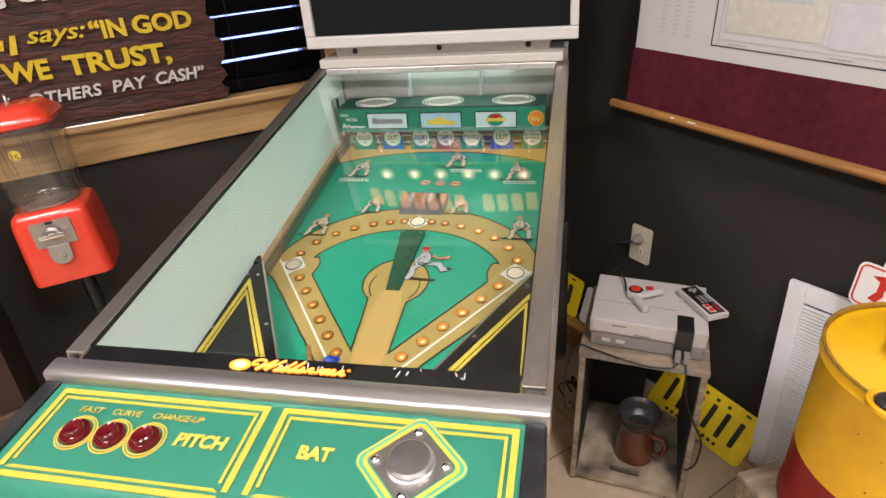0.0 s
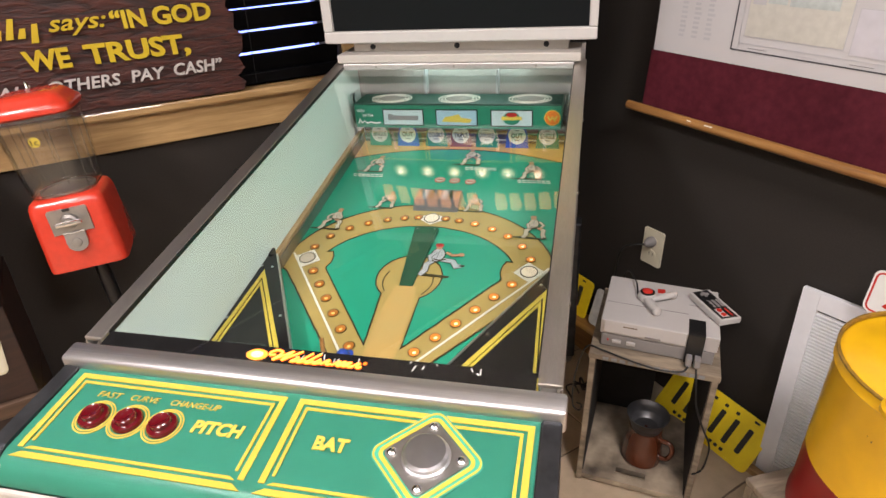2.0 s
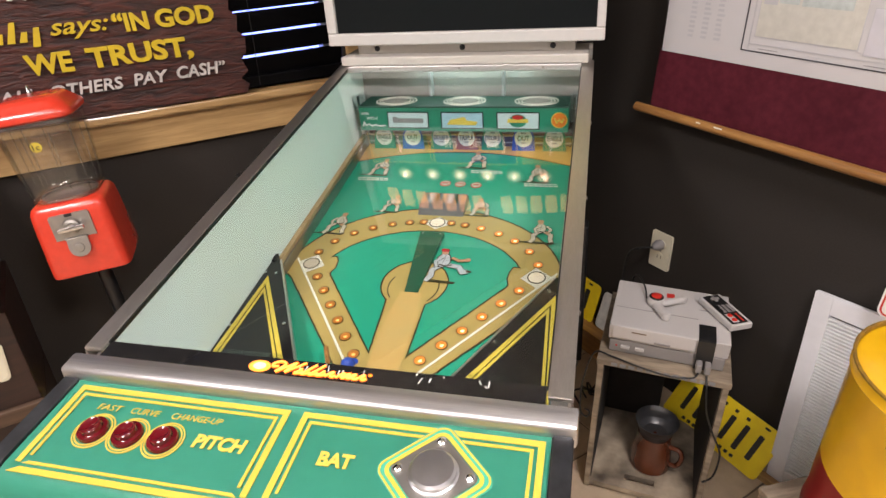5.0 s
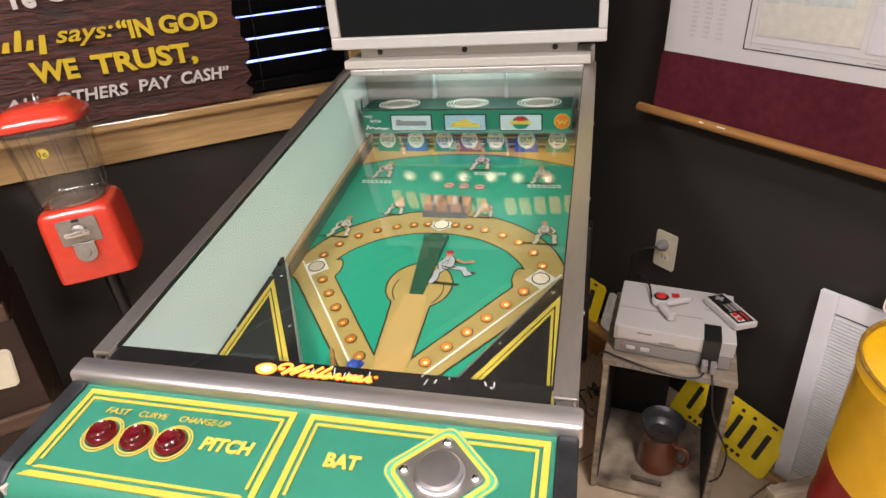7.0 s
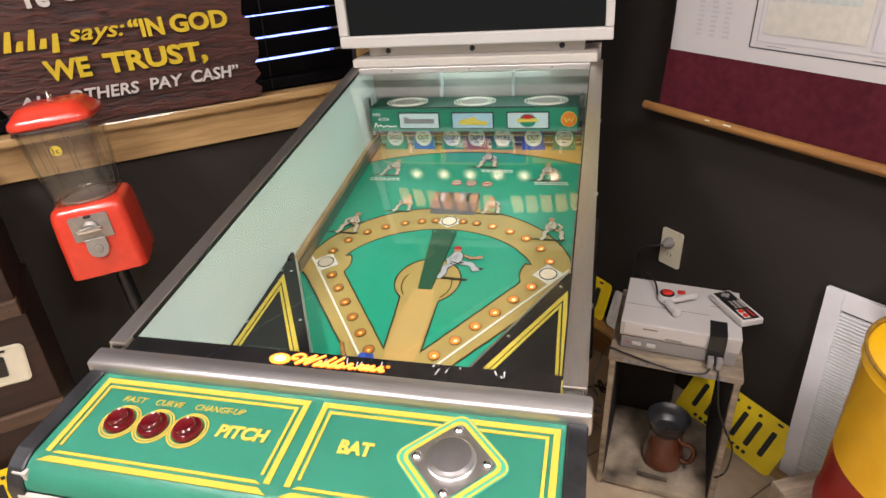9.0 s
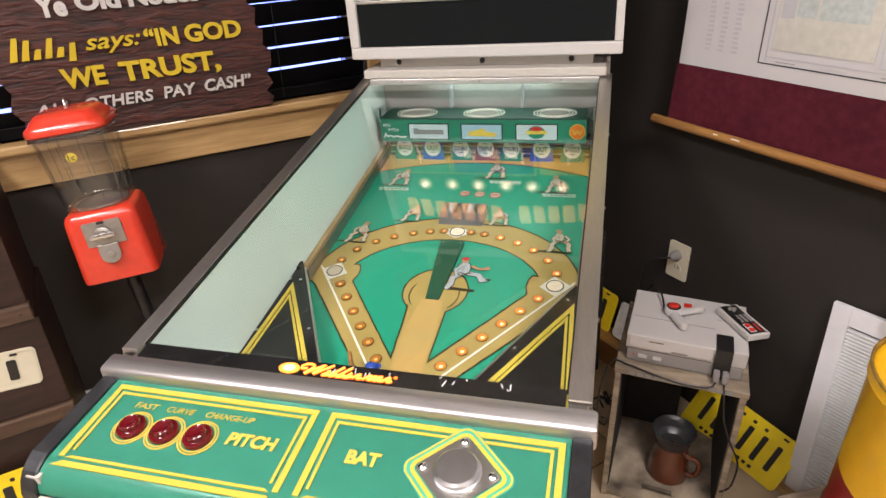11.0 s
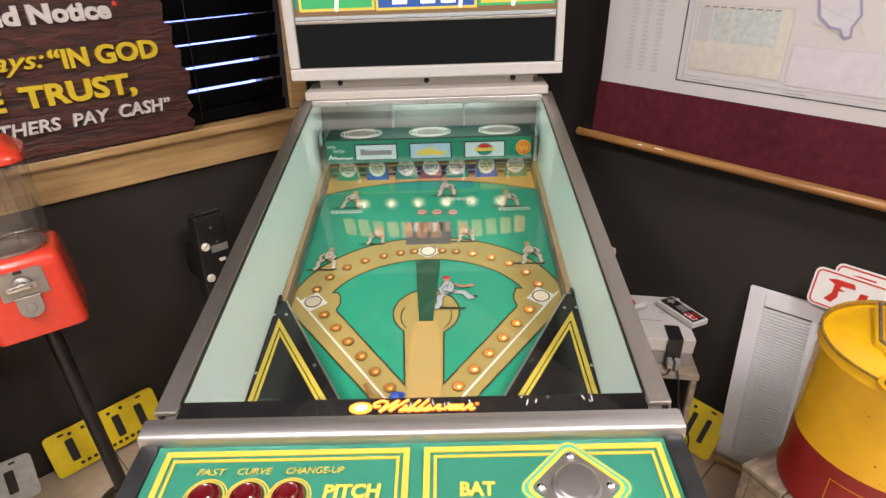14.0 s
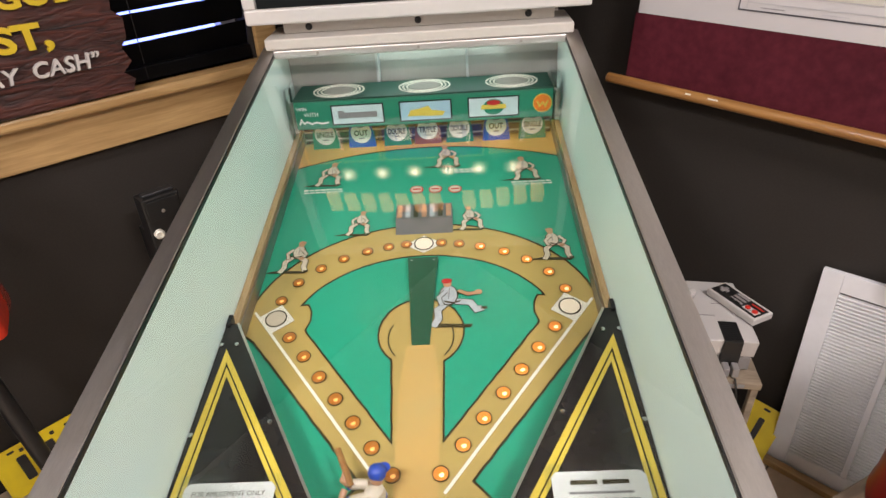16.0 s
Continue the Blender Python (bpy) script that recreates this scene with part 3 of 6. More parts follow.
for t, x, w in (("FAST", -0.239, 0.040), ("CURVE", -0.193, 0.047), ("CHANGE-UP", -0.138, 0.080)):
    part("lettering", words(t, Matrix.Translation(pan(x, 0.4665, 0.0012)) @ TXT, w * 0.82, 0.0085, 0.0008, 0.18), SOFT_YELLOW, panel)
part("lettering", words("PITCH", Matrix.Translation(pan(-0.092, 0.434, 0.0012)) @ TXT, 0.063, 0.0180, 0.0008, 0.08, 0.045), SOFT_YELLOW, panel)
part("lettering", words("BAT", Matrix.Translation(pan(0.057, 0.434, 0.0012)) @ TXT, 0.039, 0.0180, 0.0008, 0.02, 0.045), SOFT_YELLOW, panel)

# bat button on its diamond plate
BX, BY = 0.183, 0.4415


def diamond(c, q):
    """A square on its corner with rounded corners: their centres at c, their radius q."""
    pts = []
    for cx, cy, a in ((BX + c, BY, -45), (BX, BY + c, 45), (BX - c, BY, 135), (BX, BY - c, 225)):
        pts += [(cx + q * math.cos(radians(a + 18 * k)), cy + q * math.sin(radians(a + 18 * k))) for k in range(6)]
    return pts


part("diamond_line", line(diamond(0.0455, 0.012), 0.0021, 0.0030, 0.001, pan, True), YELLOW, panel)
part("diamond_line", line(diamond(0.0405, 0.009), 0.0044, 0.0030, 0.001, pan, True), YELLOW, panel)
part("diamond_ground", slab(diamond(0.0475, 0.013), 0.0022, 0.0008, pan), PANEL_GREEN, panel)
plate = part("button_plate", slab(diamond(0.0385, 0.0065), 0.0045, 0.0025, pan), ZINC, panel, "diamond-shaped metal button plate")
for dx, dy in ((0.0375, 0), (-0.0375, 0), (0, 0.0385), (0, -0.0385)):
    part("bolt", lathe([(0.0052, 0), (0.005, 0.0018), (0.003, 0.0034), (0.0004, 0.0038)], 14, m=pose(BX + dx, BY + dy, pan(0, BY + dy, 0.0045).z, 6.8)), CHROME, plate, smooth=True)
part("bat_button", lathe([(0.0262, 0), (0.0262, 0.002), (0.0246, 0.003), (0.0242, 0.0072), (0.0215, 0.0098), (0.012, 0.0103), (0.0005, 0.0104)], 40, m=pose(BX, BY, pan(0, BY, 0.0045).z, 6.8)), BUTTON_STEEL, plate, "round steel bat button", True)

# black band along the foot of the glass with a lit logo as plain shapes
band = part("glass_band", slab([(-0.2865, 0.537), (0.2865, 0.537), (0.2865, 0.563), (-0.2865, 0.563)], -0.0005, 0.002, gl), APRON_BLACK, machine, "black band with a lit orange logo")
part("logo_ball", slab(ellipse(-0.0615, 0.5475, 0.0145, 0.0090, 24), 0.0009, 0.0008, gl), LOGO_BALL, band)
part("logo_ball_heart", slab(ellipse(-0.0615, 0.5475, 0.0085, 0.0055, 24), 0.0013, 0.0003, gl), glow("bright ball heart", (1.0, 0.66, 0.32), 2.4), band)
LOGO_CORE = glow("lit yellow logo heart", (1.0, 0.50, 0.10), 2.2)


def logo_stroke(pts, w):
    """A lit swash with an orange-red edge and a yellow heart."""
    sm = [(p.x, p.y) for p in smooth_line([(x, y, 0) for x, y in pts], 5)]
    part("logo_stroke", line(sm, w + 0.0016, 0.0009, 0.0008, gl), LOGO_LIT, band)
    part("logo_heart", line(sm, w * 0.75, 0.0014, 0.0004, gl), LOGO_CORE, band)


logo_stroke([(-0.037, 0.5500), (-0.044, 0.5490), (-0.0445, 0.5535), (-0.036, 0.5575), (-0.029, 0.5545), (-0.0335, 0.5470), (-0.0385, 0.5415)], 0.0026)
logo_stroke([(-0.0375, 0.5415), (-0.022, 0.5530), (-0.016, 0.5570), (-0.0215, 0.5490), (-0.0265, 0.5420)], 0.0026)
logo_stroke([(-0.0255, 0.5420), (-0.010, 0.5540), (-0.003, 0.5590)], 0.0022)
for x, h in ((-0.013, 0.0085), (-0.004, 0.0160), (0.006, 0.0165), (0.016, 0.0085)):
    logo_stroke([(x + h * 0.95, 0.5418 + h), (x + h * 0.4, 0.5418 + h * 0.42), (x, 0.5422), (x + 0.006, 0.5430), (x + 0.010, 0.5462)], 0.0024)
for x in (0.026, 0.040, 0.047, 0.054, 0.065):
    logo_stroke([(x, 0.5420), (x + 0.0065, 0.5485), (x + 0.0095, 0.5490), (x + 0.0065, 0.5440), (x + 0.0095, 0.5425), (x + 0.013, 0.5450)], 0.0022)
part("logo_dot", slab(ellipse(0.081, 0.5505, 0.0026, 0.0020, 14), 0.0009, 0.0008, gl), LOGO_LIT, band)
glass_ob = part("playfield_glass", slab([(-0.2875, 0.5375), (0.2875, 0.5375), (0.2875, 1.513), (-0.2875, 1.513)], 0.002, 0.0015, gl), GLASS, machine, "clear playfield glass", shadow=False)

for k in range(16):
    x, y = (-0.02 + 0.01 * k if k < 9 else 0.135 + 0.004 * k) * (1 + 0.2 * math.sin(k * 3.3)), 0.557 + 0.004 * math.sin(k * 5.1)
    part("scratch", line([(x, y), (x + 0.003 * math.sin(k * 2.7), y - 0.003 - 0.003 * (k % 3))], 0.0012, 0.0008, 0.0006, gl), PAPER, band)

# playfield with its print as thin inlays
field = part("playfield", slab([(-0.288, 0.56), (0.288, 0.56), (0.288, 1.60), (-0.288, 1.60)], 0.0, 0.012, pf), GREEN, machine, "green baseball field playfield")
L1, L2, L3, L4, L5 = 0.0008, 0.0014, 0.002, 0.0026, 0.0034


def inlay(name, pts, lift, material, label=""):
    return part(name, slab(pts, lift, 0.0005, pf), material, field, label)


def outline(pts, w, lift, material=INK, closed=True, name="outline"):
    return part(name, line(pts, w, lift, 0.0005, pf, closed), material, field)


def wobbly(pts, amount=0.0012, step=0.012):
    """The same outline with the small unevenness of a brush."""
    out = []
    for (x0, y0), (x1, y1) in zip(pts, pts[1:] + pts[:1]):
        n = max(1, int(math.hypot(x1 - x0, y1 - y0) / step))
        for k in range(n):
            x, y = x0 + (x1 - x0) * k / n, y0 + (y1 - y0) * k / n
            out.append((x + amount * noise.noise((x * 90, y * 90, 1)), y + amount * noise.noise((x * 90, y * 90, 7))))
    return out


track = ellipse(0, 0.95, 0.62, 0.568, 24, 62.3, 117.7)
inlay("warning_track", track + [(-0.287, 1.585), (0.287, 1.585)], L1, ORANGE_DIRT)
outline(track, 0.003, L2, closed=False)
dirt = ellipse(0, 1.02, 0.283, 0.235, 40, 0, 180)
home = ellipse(0, 0.665, 0.135, 0.085, 16, 152, 388)
dirt_all = dirt + [(-0.283, 1.008), (-0.258, 0.990), (-0.070, 0.757)] + home[:] + [(0.070, 0.757), (0.258, 0.990), (0.283, 1.008)]
dirt_all = wobbly(dirt_all)
inlay("infield_dirt", dirt_all, L2, DIRT, "tan printed base path")
outline(dirt_all, 0.0032, L3)
half = [(-0.034, 0.812), (-0.178, 1.004)] + [(-0.232 + 0.056 * math.cos(radians(a)), 1.034 + 0.056 * math.sin(radians(a))) for a in (-25, -5, 15, 32)] + ellipse(0, 1.0, 0.212, 0.169, 14, 158, 90)
mound_arc = [(0.066 * math.cos(radians(a)), 0.998 + 0.068 * math.sin(radians(a))) for a in range(-58, 239, 12)]
infield = half[:-1] + flip(half) + mound_arc
infield = wobbly(infield, 0.0009)
inlay("infield_grass", infield, L3, GREEN, "green printed infield")
outline(infield, 0.0028, L4)
outline([(0.05 * math.cos(radians(a)), 0.988 + 0.052 * math.sin(radians(a))) for a in range(150, 225, 12)], 0.0022, L3, closed=False)
outline([(0.05 * math.cos(radians(a)), 0.988 + 0.052 * math.sin(radians(a))) for a in range(-45, 31, 12)], 0.0022, L3, closed=False)
inlay("pitching_lane", [(-0.028, 0.69), (0.028, 0.69), (0.029, 0.90), (0.021, 0.972), (-0.021, 0.972), (-0.029, 0.90)], L3, LANE, "worn orange pitching lane")
for sx in (-1, 1):
    outline([(sx * 0.270, 1.052), (sx * 0.035, 0.742)], 0.0042, L4, CHALK, False, "chalk_line")
# bases
for x, y, turn, s in ((-0.232, 1.035, 38, 0.0225), (0.232, 1.035, 52, 0.0225), (0.0, 1.1985, 45, 0.020)):
    sq = [(x + s * 1.35 * math.cos(radians(turn + 45 + 90 * k)) * (1.25 if x == 0 else 1), y + s * 1.35 * math.sin(radians(turn + 45 + 90 * k)) * (0.85 if x == 0 else 1)) for k in range(4)]
    bs = inlay("base", sq, L4 + 0.0006, CHALK, "white base with a round lamp insert")
    part("insert_ring", line(ellipse(x, y, 0.0165, 0.0165, 28), 0.0022, L5 + 0.0012, 0.0006, pf, True), INK, field)
    part("base_insert", slab(ellipse(x, y, 0.0155, 0.0155, 28), L5 + 0.001, 0.0008, pf), BASE_LIT if x >= 0 else CREAM, field)
# lamp inserts along the base paths
for sx in (-1, 1):
    for i in range(7):
        px, py = 0.2035 - 0.02885 * i, 0.9965 - 0.03825 * i
        lit = AMBER_LIT if sx > 0 else AMBER_DIM
        lamp = part("lamp_insert", lathe([(0.0098, 0), (0.0095, 0.0012), (0.006, 0.0022), (0.0004, 0.0026)], 20, m=Matrix.Translation(pf(sx * px, py, L4)) @ pose(0, 0, 0, 9.4)), lit, field, smooth=True)
        part("lamp_heart", lathe([(0.0046, 0), (0.0034, 0.0012), (0.0004, 0.0016)], 12, m=Matrix.Translation(pf(sx * px + 0.001, py - 0.0022, L4 + 0.0012)) @ pose(0, 0, 0, 9.4)), HOT_SPOT if sx > 0 else WARM_SPOT, field, smooth=True)
        part("insert_ring", line(ellipse(sx * px, py, 0.0102, 0.0102, 20), 0.0016, L4 + 0.0008, 0.0006, pf, True), INK, field)
    for i in range(7):
        ang = (17.5, 31.5, 44.5, 55.5, 66, 75, 82.5)[i]
        px, py = 0.236 * math.cos(radians(ang)) * (1 + 0.05 * math.sin(radians(2 * ang))), 1.02 + 0.1815 * math.sin(radians(ang))
        lit = AMBER_LIT if sx > 0 and i < 5 else AMBER_DIM
        part("lamp_insert", lathe([(0.0092, 0), (0.0088, 0.0012), (0.0055, 0.0022), (0.0004, 0.0026)], 20, m=Matrix.Translation(pf(sx * px, py, L4)) @ pose(0, 0, 0, 9.4)), lit, field, smooth=True)
        part("lamp_heart", lathe([(0.0046, 0), (0.0034, 0.0012), (0.0004, 0.0016)], 12, m=Matrix.Translation(pf(sx * px + 0.001, py - 0.0020, L4 + 0.0012)) @ pose(0, 0, 0, 9.4)), HOT_SPOT if lit is AMBER_LIT else WARM_SPOT, field, smooth=True)
        part("insert_ring", line(ellipse(sx * px, py, 0.0096, 0.0096, 20), 0.0015, L4 + 0.0008, 0.0006, pf, True), INK, field)
# dark pitching ramp
rb = bmesh.new()
for (w0, y0, h0), (w1, y1, h1) in (((0.0135, 0.972, 0.003), (0.026, 1.153, 0.012)),):
    vs = [rb.verts.new(pf(x, y, h)) for x, y, h in ((-w0, y0, h0), (w0, y0, h0), (w1, y1, h1), (-w1, y1, h1), (-w0, y0, 0.0005), (w0, y0, 0.0005), (w1, y1, 0.0005), (-w1, y1, 0.0005))]
    for q in ((0, 1, 2, 3), (7, 6, 5, 4), (0, 4, 5, 1), (1, 5, 6, 2), (2, 6, 7, 3), (3, 7, 4, 0)):
        rb.faces.new([vs[k] for k in q])
ramp_ob = part("pitching_ramp", rb, DARK_GREEN, field, "dark green pitching ramp")
for sx in (-0.019, 0.019):
    part("rivet", lathe([(0.0022, 0), (0.0018, 0.001), (0.0003, 0.0013)], 10, m=Matrix.Translation(pf(sx, 1.146, 0.0118))), ZINC, ramp_ob)


def inked(pts, w, lift, material, name):
    """A printed stroke with a thin dark edge."""
    outline(pts, w + 0.0024, lift, INK, False, "figure_line")
    outline(pts, w, lift + 0.0003, material, False, name)


def player(x, y, s, lean, throwing=False):
    """A printed figure as plain shapes: shadow, body, limbs, head and cap."""
    inlay("figure_shadow", [(x - 0.038 * s, y - 0.027 * s), (x + 0.016 * s, y - 0.030 * s), (x + 0.018 * s, y - 0.0265 * s), (x - 0.02 * s, y - 0.0235 * s)], L4 + 0.0006, INK)
    col = GREY_PRINT if throwing else CREAM
    d = lean
    inked([(x - 0.004 * s, y + 0.001 * s), (x - 0.013 * s, y - 0.009 * s), (x - 0.012 * s, y - 0.019 * s), (x - 0.017 * s, y - 0.028 * s)], 0.0062 * s, L4 + 0.0010, col, "figure_limb")
    foot = [(x + 0.004 * s, y + 0.001 * s), (x + 0.014 * s, y - 0.008 * s), (x + 0.013 * s, y - 0.018 * s), (x + 0.016 * s, y - 0.027 * s)]
    if throwing:
        foot = [(x + 0.003 * s, y + 0.001 * s), (x + 0.017 * s, y - 0.001 * s), (x + 0.022 * s, y - 0.010 * s), (x + 0.028 * s, y - 0.008 * s)]
    inked(foot, 0.0062 * s, L4 + 0.0014, col, "figure_limb")
    outline([(foot[-1][0] - 0.002 * s, foot[-1][1]), (foot[-1][0] + 0.004 * s, foot[-1][1] - 0.0005 * s)], 0.003 * s, L4 + 0.002, INK, False, "figure_line")
    body = ellipse(x + 0.003 * d * s, y + 0.009 * s, 0.0078 * s, 0.0118 * s, 16)
    inlay("figure_line", ellipse(x + 0.003 * d * s, y + 0.009 * s, 0.0090 * s, 0.0130 * s, 16), L4 + 0.0018, INK)
    inlay("figure_body", body, L4 + 0.0021, col)
    inked([(x - 0.005 * s, y + 0.014 * s), (x - 0.012 * s, y + 0.006 * s), (x - 0.009 * s, y - 0.004 * s)], 0.0036 * s, L4 + 0.0023, GREY_PRINT if throwing else CREAM, "figure_limb")
    arm = [(x + 0.006 * s, y + 0.014 * s), (x + 0.013 * s, y + 0.005 * s), (x + 0.008 * s, y - 0.004 * s)]
    if throwing:
        arm = [(x + 0.006 * s, y + 0.014 * s), (x + 0.015 * s, y + 0.009 * s), (x + 0.025 * s, y + 0.011 * s)]
    inked(arm, 0.0036 * s, L4 + 0.0023, SKIN_PRINT if throwing else CREAM, "figure_limb")
    inlay("figure_glove", ellipse(arm[-1][0], arm[-1][1], 0.0036 * s, 0.0032 * s, 10), L4 + 0.0030, SKIN_PRINT)
    inlay("figure_head", ellipse(x + 0.004 * d * s, y + 0.0238 * s, 0.0042 * s, 0.0050 * s, 14), L4 + 0.0024, SKIN_PRINT)
    inlay("figure_cap", ellipse(x + 0.0045 * d * s, y + 0.0270 * s, 0.0052 * s, 0.0031 * s, 14), L4 + 0.0028, RED if throwing else SKIN_PRINT)
    outline([(x - 0.007 * s, y + 0.001 * s), (x + 0.001 * s, y - 0.0015 * s), (x + 0.008 * s, y + 0.001 * s)], 0.0016 * s, L4 + 0.0028, INK, False, "figure_line")
    outline([(x + 0.002 * d * s, y + 0.018 * s), (x + 0.003 * d * s, y + 0.004 * s)], 0.0009 * s, L4 + 0.0028, GREY_INK, False, "figure_line")


for px, py, s, lean in ((-0.226, 1.178, 1.35, 1), (0.230, 1.182, 1.35, -1), (-0.122, 1.264, 1.15, 1), (0.087, 1.264, 1.15, -1), (-0.200, 1.428, 1.35, 1), (0.044, 1.474, 1.35, -1), (0.202, 1.415, 1.35, -1)):
    player(px, py, s, lean)
player(0.048, 1.054, 1.75, -1, True)
# caption bars under the outfield figures
for cx, cy in ((-0.205, 1.378), (0.075, 1.425), (0.212, 1.372)):
    for k in range(2):
        for j in range(7):
            x0 = cx - 0.04 + 0.0115 * j + 0.002 * (k - 1)
            inlay("caption_bar", [(x0, cy - 0.008 * k), (x0 + 0.009, cy - 0.008 * k), (x0 + 0.009, cy - 0.008 * k + 0.0036), (x0, cy - 0.008 * k + 0.0036)], L2, CHALK)
for x, y in ((-0.018, 1.365), (0.019, 1.3635), (0.058, 1.361)):
    inlay("oval_ring", ellipse(x, y, 0.0135, 0.0125, 20), L2, RED)
    inlay("oval_insert", ellipse(x, y, 0.011, 0.0098, 20), L2 + 0.0006, CREAM)
    inlay("oval_bar", [(x - 0.008, y - 0.002), (x + 0.008, y - 0.002), (x + 0.008, y + 0.002), (x - 0.008, y + 0.002)], L2 + 0.0012, RED)

# metal trap in the outfield; stripes on top paint the colours it reflects
tr = bmesh.new()
vs = [tr.verts.new(pf(x, y, h)) for x, y, h in ((-0.052, 1.228, 0.001), (0.052, 1.228, 0.001), (0.052, 1.252, 0.017), (-0.052, 1.252, 0.017), (0.052, 1.292, 0.019), (-0.052, 1.292, 0.019), (-0.052, 1.298, 0.001), (0.052, 1.298, 0.001))]
for q in ((0, 1, 2, 3), (3, 2, 4, 5), (5, 4, 7, 6), (0, 3, 5, 6), (1, 7, 4, 2), (0, 6, 7, 1)):
    tr.faces.new([vs[k] for k in q])
trap = part("outfield_trap", tr, TRAP_METAL, field, "shiny metal trap cover")
for k in range(7):
    x = -0.045 + 0.015 * k
    part("reflection_stripe", slab([(x - 0.0045, 1.256), (x + 0.0045, 1.256), (x + 0.0045, 1.288), (x - 0.0045, 1.288)], 0.0188, 0.0006, lambda x, y, h: pf(x, y, h + 0.05 * (y - 1.27))), (SKIN_PRINT, GREY_PRINT, INK)[k % 3], trap)

# wooden rails and low side guards at the edges of the field
for sx in (-1, 1):
    a, b = sorted((sx * 0.277, sx * 0.2875))
    part("wood_rail", side_board(a, b, 0.985, 1.565, lambda y: pfz(y), lambda y: pfz(y) + 0.034), PF_WOOD, field, "varnished wooden edge rail")
    a, b = sorted((sx * 0.2735, sx * 0.2762))
    part("side_guard", side_board(a, b, 1.0, 1.56, lambda y: pfz(y), lambda y: pfz(y) + 0.026), ZINC, field)
    part("rail_end", box(sx * 0.284 - 0.006, sx * 0.284 + 0.004, 1.545, 1.575, 0.945, 1.035, 0.002), CHALK, field)
# black aprons with yellow chevrons
for sx in (-1, 1):
    ap = part("apron", slab([(sx * 0.2875, 0.985), (sx * 0.272, 0.985), (sx * 0.040, 0.572), (sx * 0.2875, 0.572)], 0.045, 0.003, pf), APRON_BLACK, machine, "glossy black apron with yellow chevron")
    part("apron_edge", line([(sx * 0.2705, 0.985), (sx * 0.0385, 0.572)], 0.0035, 0.0462, 0.046, pf), STEEL_Y, ap)
    part("apron_wall", line([(sx * 0.2845, 1.0), (sx * 0.2845, 0.98)], 0.006, 0.048, 0.048, pf), BLACK, ap)
    part("chevron", line([(sx * 0.2832, 0.60), (sx * 0.2715, 0.924), (sx * 0.0735, 0.60)], 0.0086, 0.0465, 0.001, pf), YELLOW, ap)
    part("chevron", line([(sx * 0.2742, 0.60), (sx * 0.2640, 0.8965), (sx * 0.0835, 0.60)], 0.0056, 0.0465, 0.001, pf), YELLOW, ap)
    for x, y in ((0.2845, 0.945), (0.262, 0.945), (0.284, 0.80), (0.186, 0.815)):
        part("screw", lathe([(0.0034, 0), (0.003, 0.0012), (0.0005, 0.0016)], 12, m=Matrix.Translation(pf(sx * x, y, 0.0455))), CHROME, ap, smooth=True)
    cx = sx * 0.2135
    card = part("card", slab([(cx - 0.054, 0.645), (cx + 0.054, 0.645), (cx + 0.054, 0.727), (cx + 0.048, 0.733), (cx - 0.048, 0.733), (cx - 0.054, 0.727)], 0.0485, 0.0006, pf), PAPER, ap, "white printed instruction card")
    part("card_holder", slab([(cx - 0.061, 0.64), (cx + 0.061, 0.64), (cx + 0.061, 0.741), (cx - 0.061, 0.741)], 0.0515, 0.0012, pf), CLEAR, ap, shadow=False)
    if sx < 0:
        part("lettering", words("FOR AMUSEMENT ONLY", Matrix.Translation(pf(cx - 0.043, 0.7165, 0.0488)) @ pose(0, 0, 0, 9.4), 0.086, 0.0062, 0.0004), INK, card)
    else:
        for k in range(2):
            x0 = cx - 0.033 + 0.036 * k
            part("print_bar", slab([(x0, 0.717), (x0 + 0.030, 0.717), (x0 + 0.030, 0.722), (x0, 0.722)], 0.0491, 0.0004, pf), INK, card)
    for k in range(7):
        w = 0.036 + 0.006 * math.sin(k * 2.1)
        part("print_bar", slab([(cx - w, 0.706 - 0.008 * k), (cx + w, 0.706 - 0.008 * k), (cx + w, 0.7085 - 0.008 * k), (cx - w, 0.7085 - 0.008 * k)], 0.0491, 0.0004, pf), GREY_INK, card)
# batter figure: one plain form, and its bat
bt = bmesh.new()
skins = []


def moulded(index, build):
    before = len(bt.faces)
    build()
    skins.extend([index] * (len(bt.faces) - before))


moulded(0, lambda: lathe([(0.001, 0), (0.0105, 0.001), (0.0125, 0.008), (0.0135, 0.018), (0.0115, 0.027), (0.006, 0.031), (0.003, 0.032)], 18, bt, Matrix.Translation(pf(-0.047, 0.733, 0.001))))
moulded(2, lambda: lathe([(0.001, 0), (0.0075, 0.002), (0.009, 0.008), (0.008, 0.013), (0.004, 0.015)], 18, bt, Matrix.Translation(pf(-0.044, 0.742, 0.028))))
moulded(1, lambda: lathe([(0.0005, 0.0), (0.0105, 0.0), (0.0112, 0.004), (0.0095, 0.010), (0.0055, 0.0135), (0.0005, 0.0145)], 20, bt, Matrix.Translation(pf(-0.043, 0.745, 0.037))))
moulded(1, lambda: slab(ellipse(-0.036, 0.753, 0.008, 0.0065, 14), 0.0395, 0.0015, pf, bt))
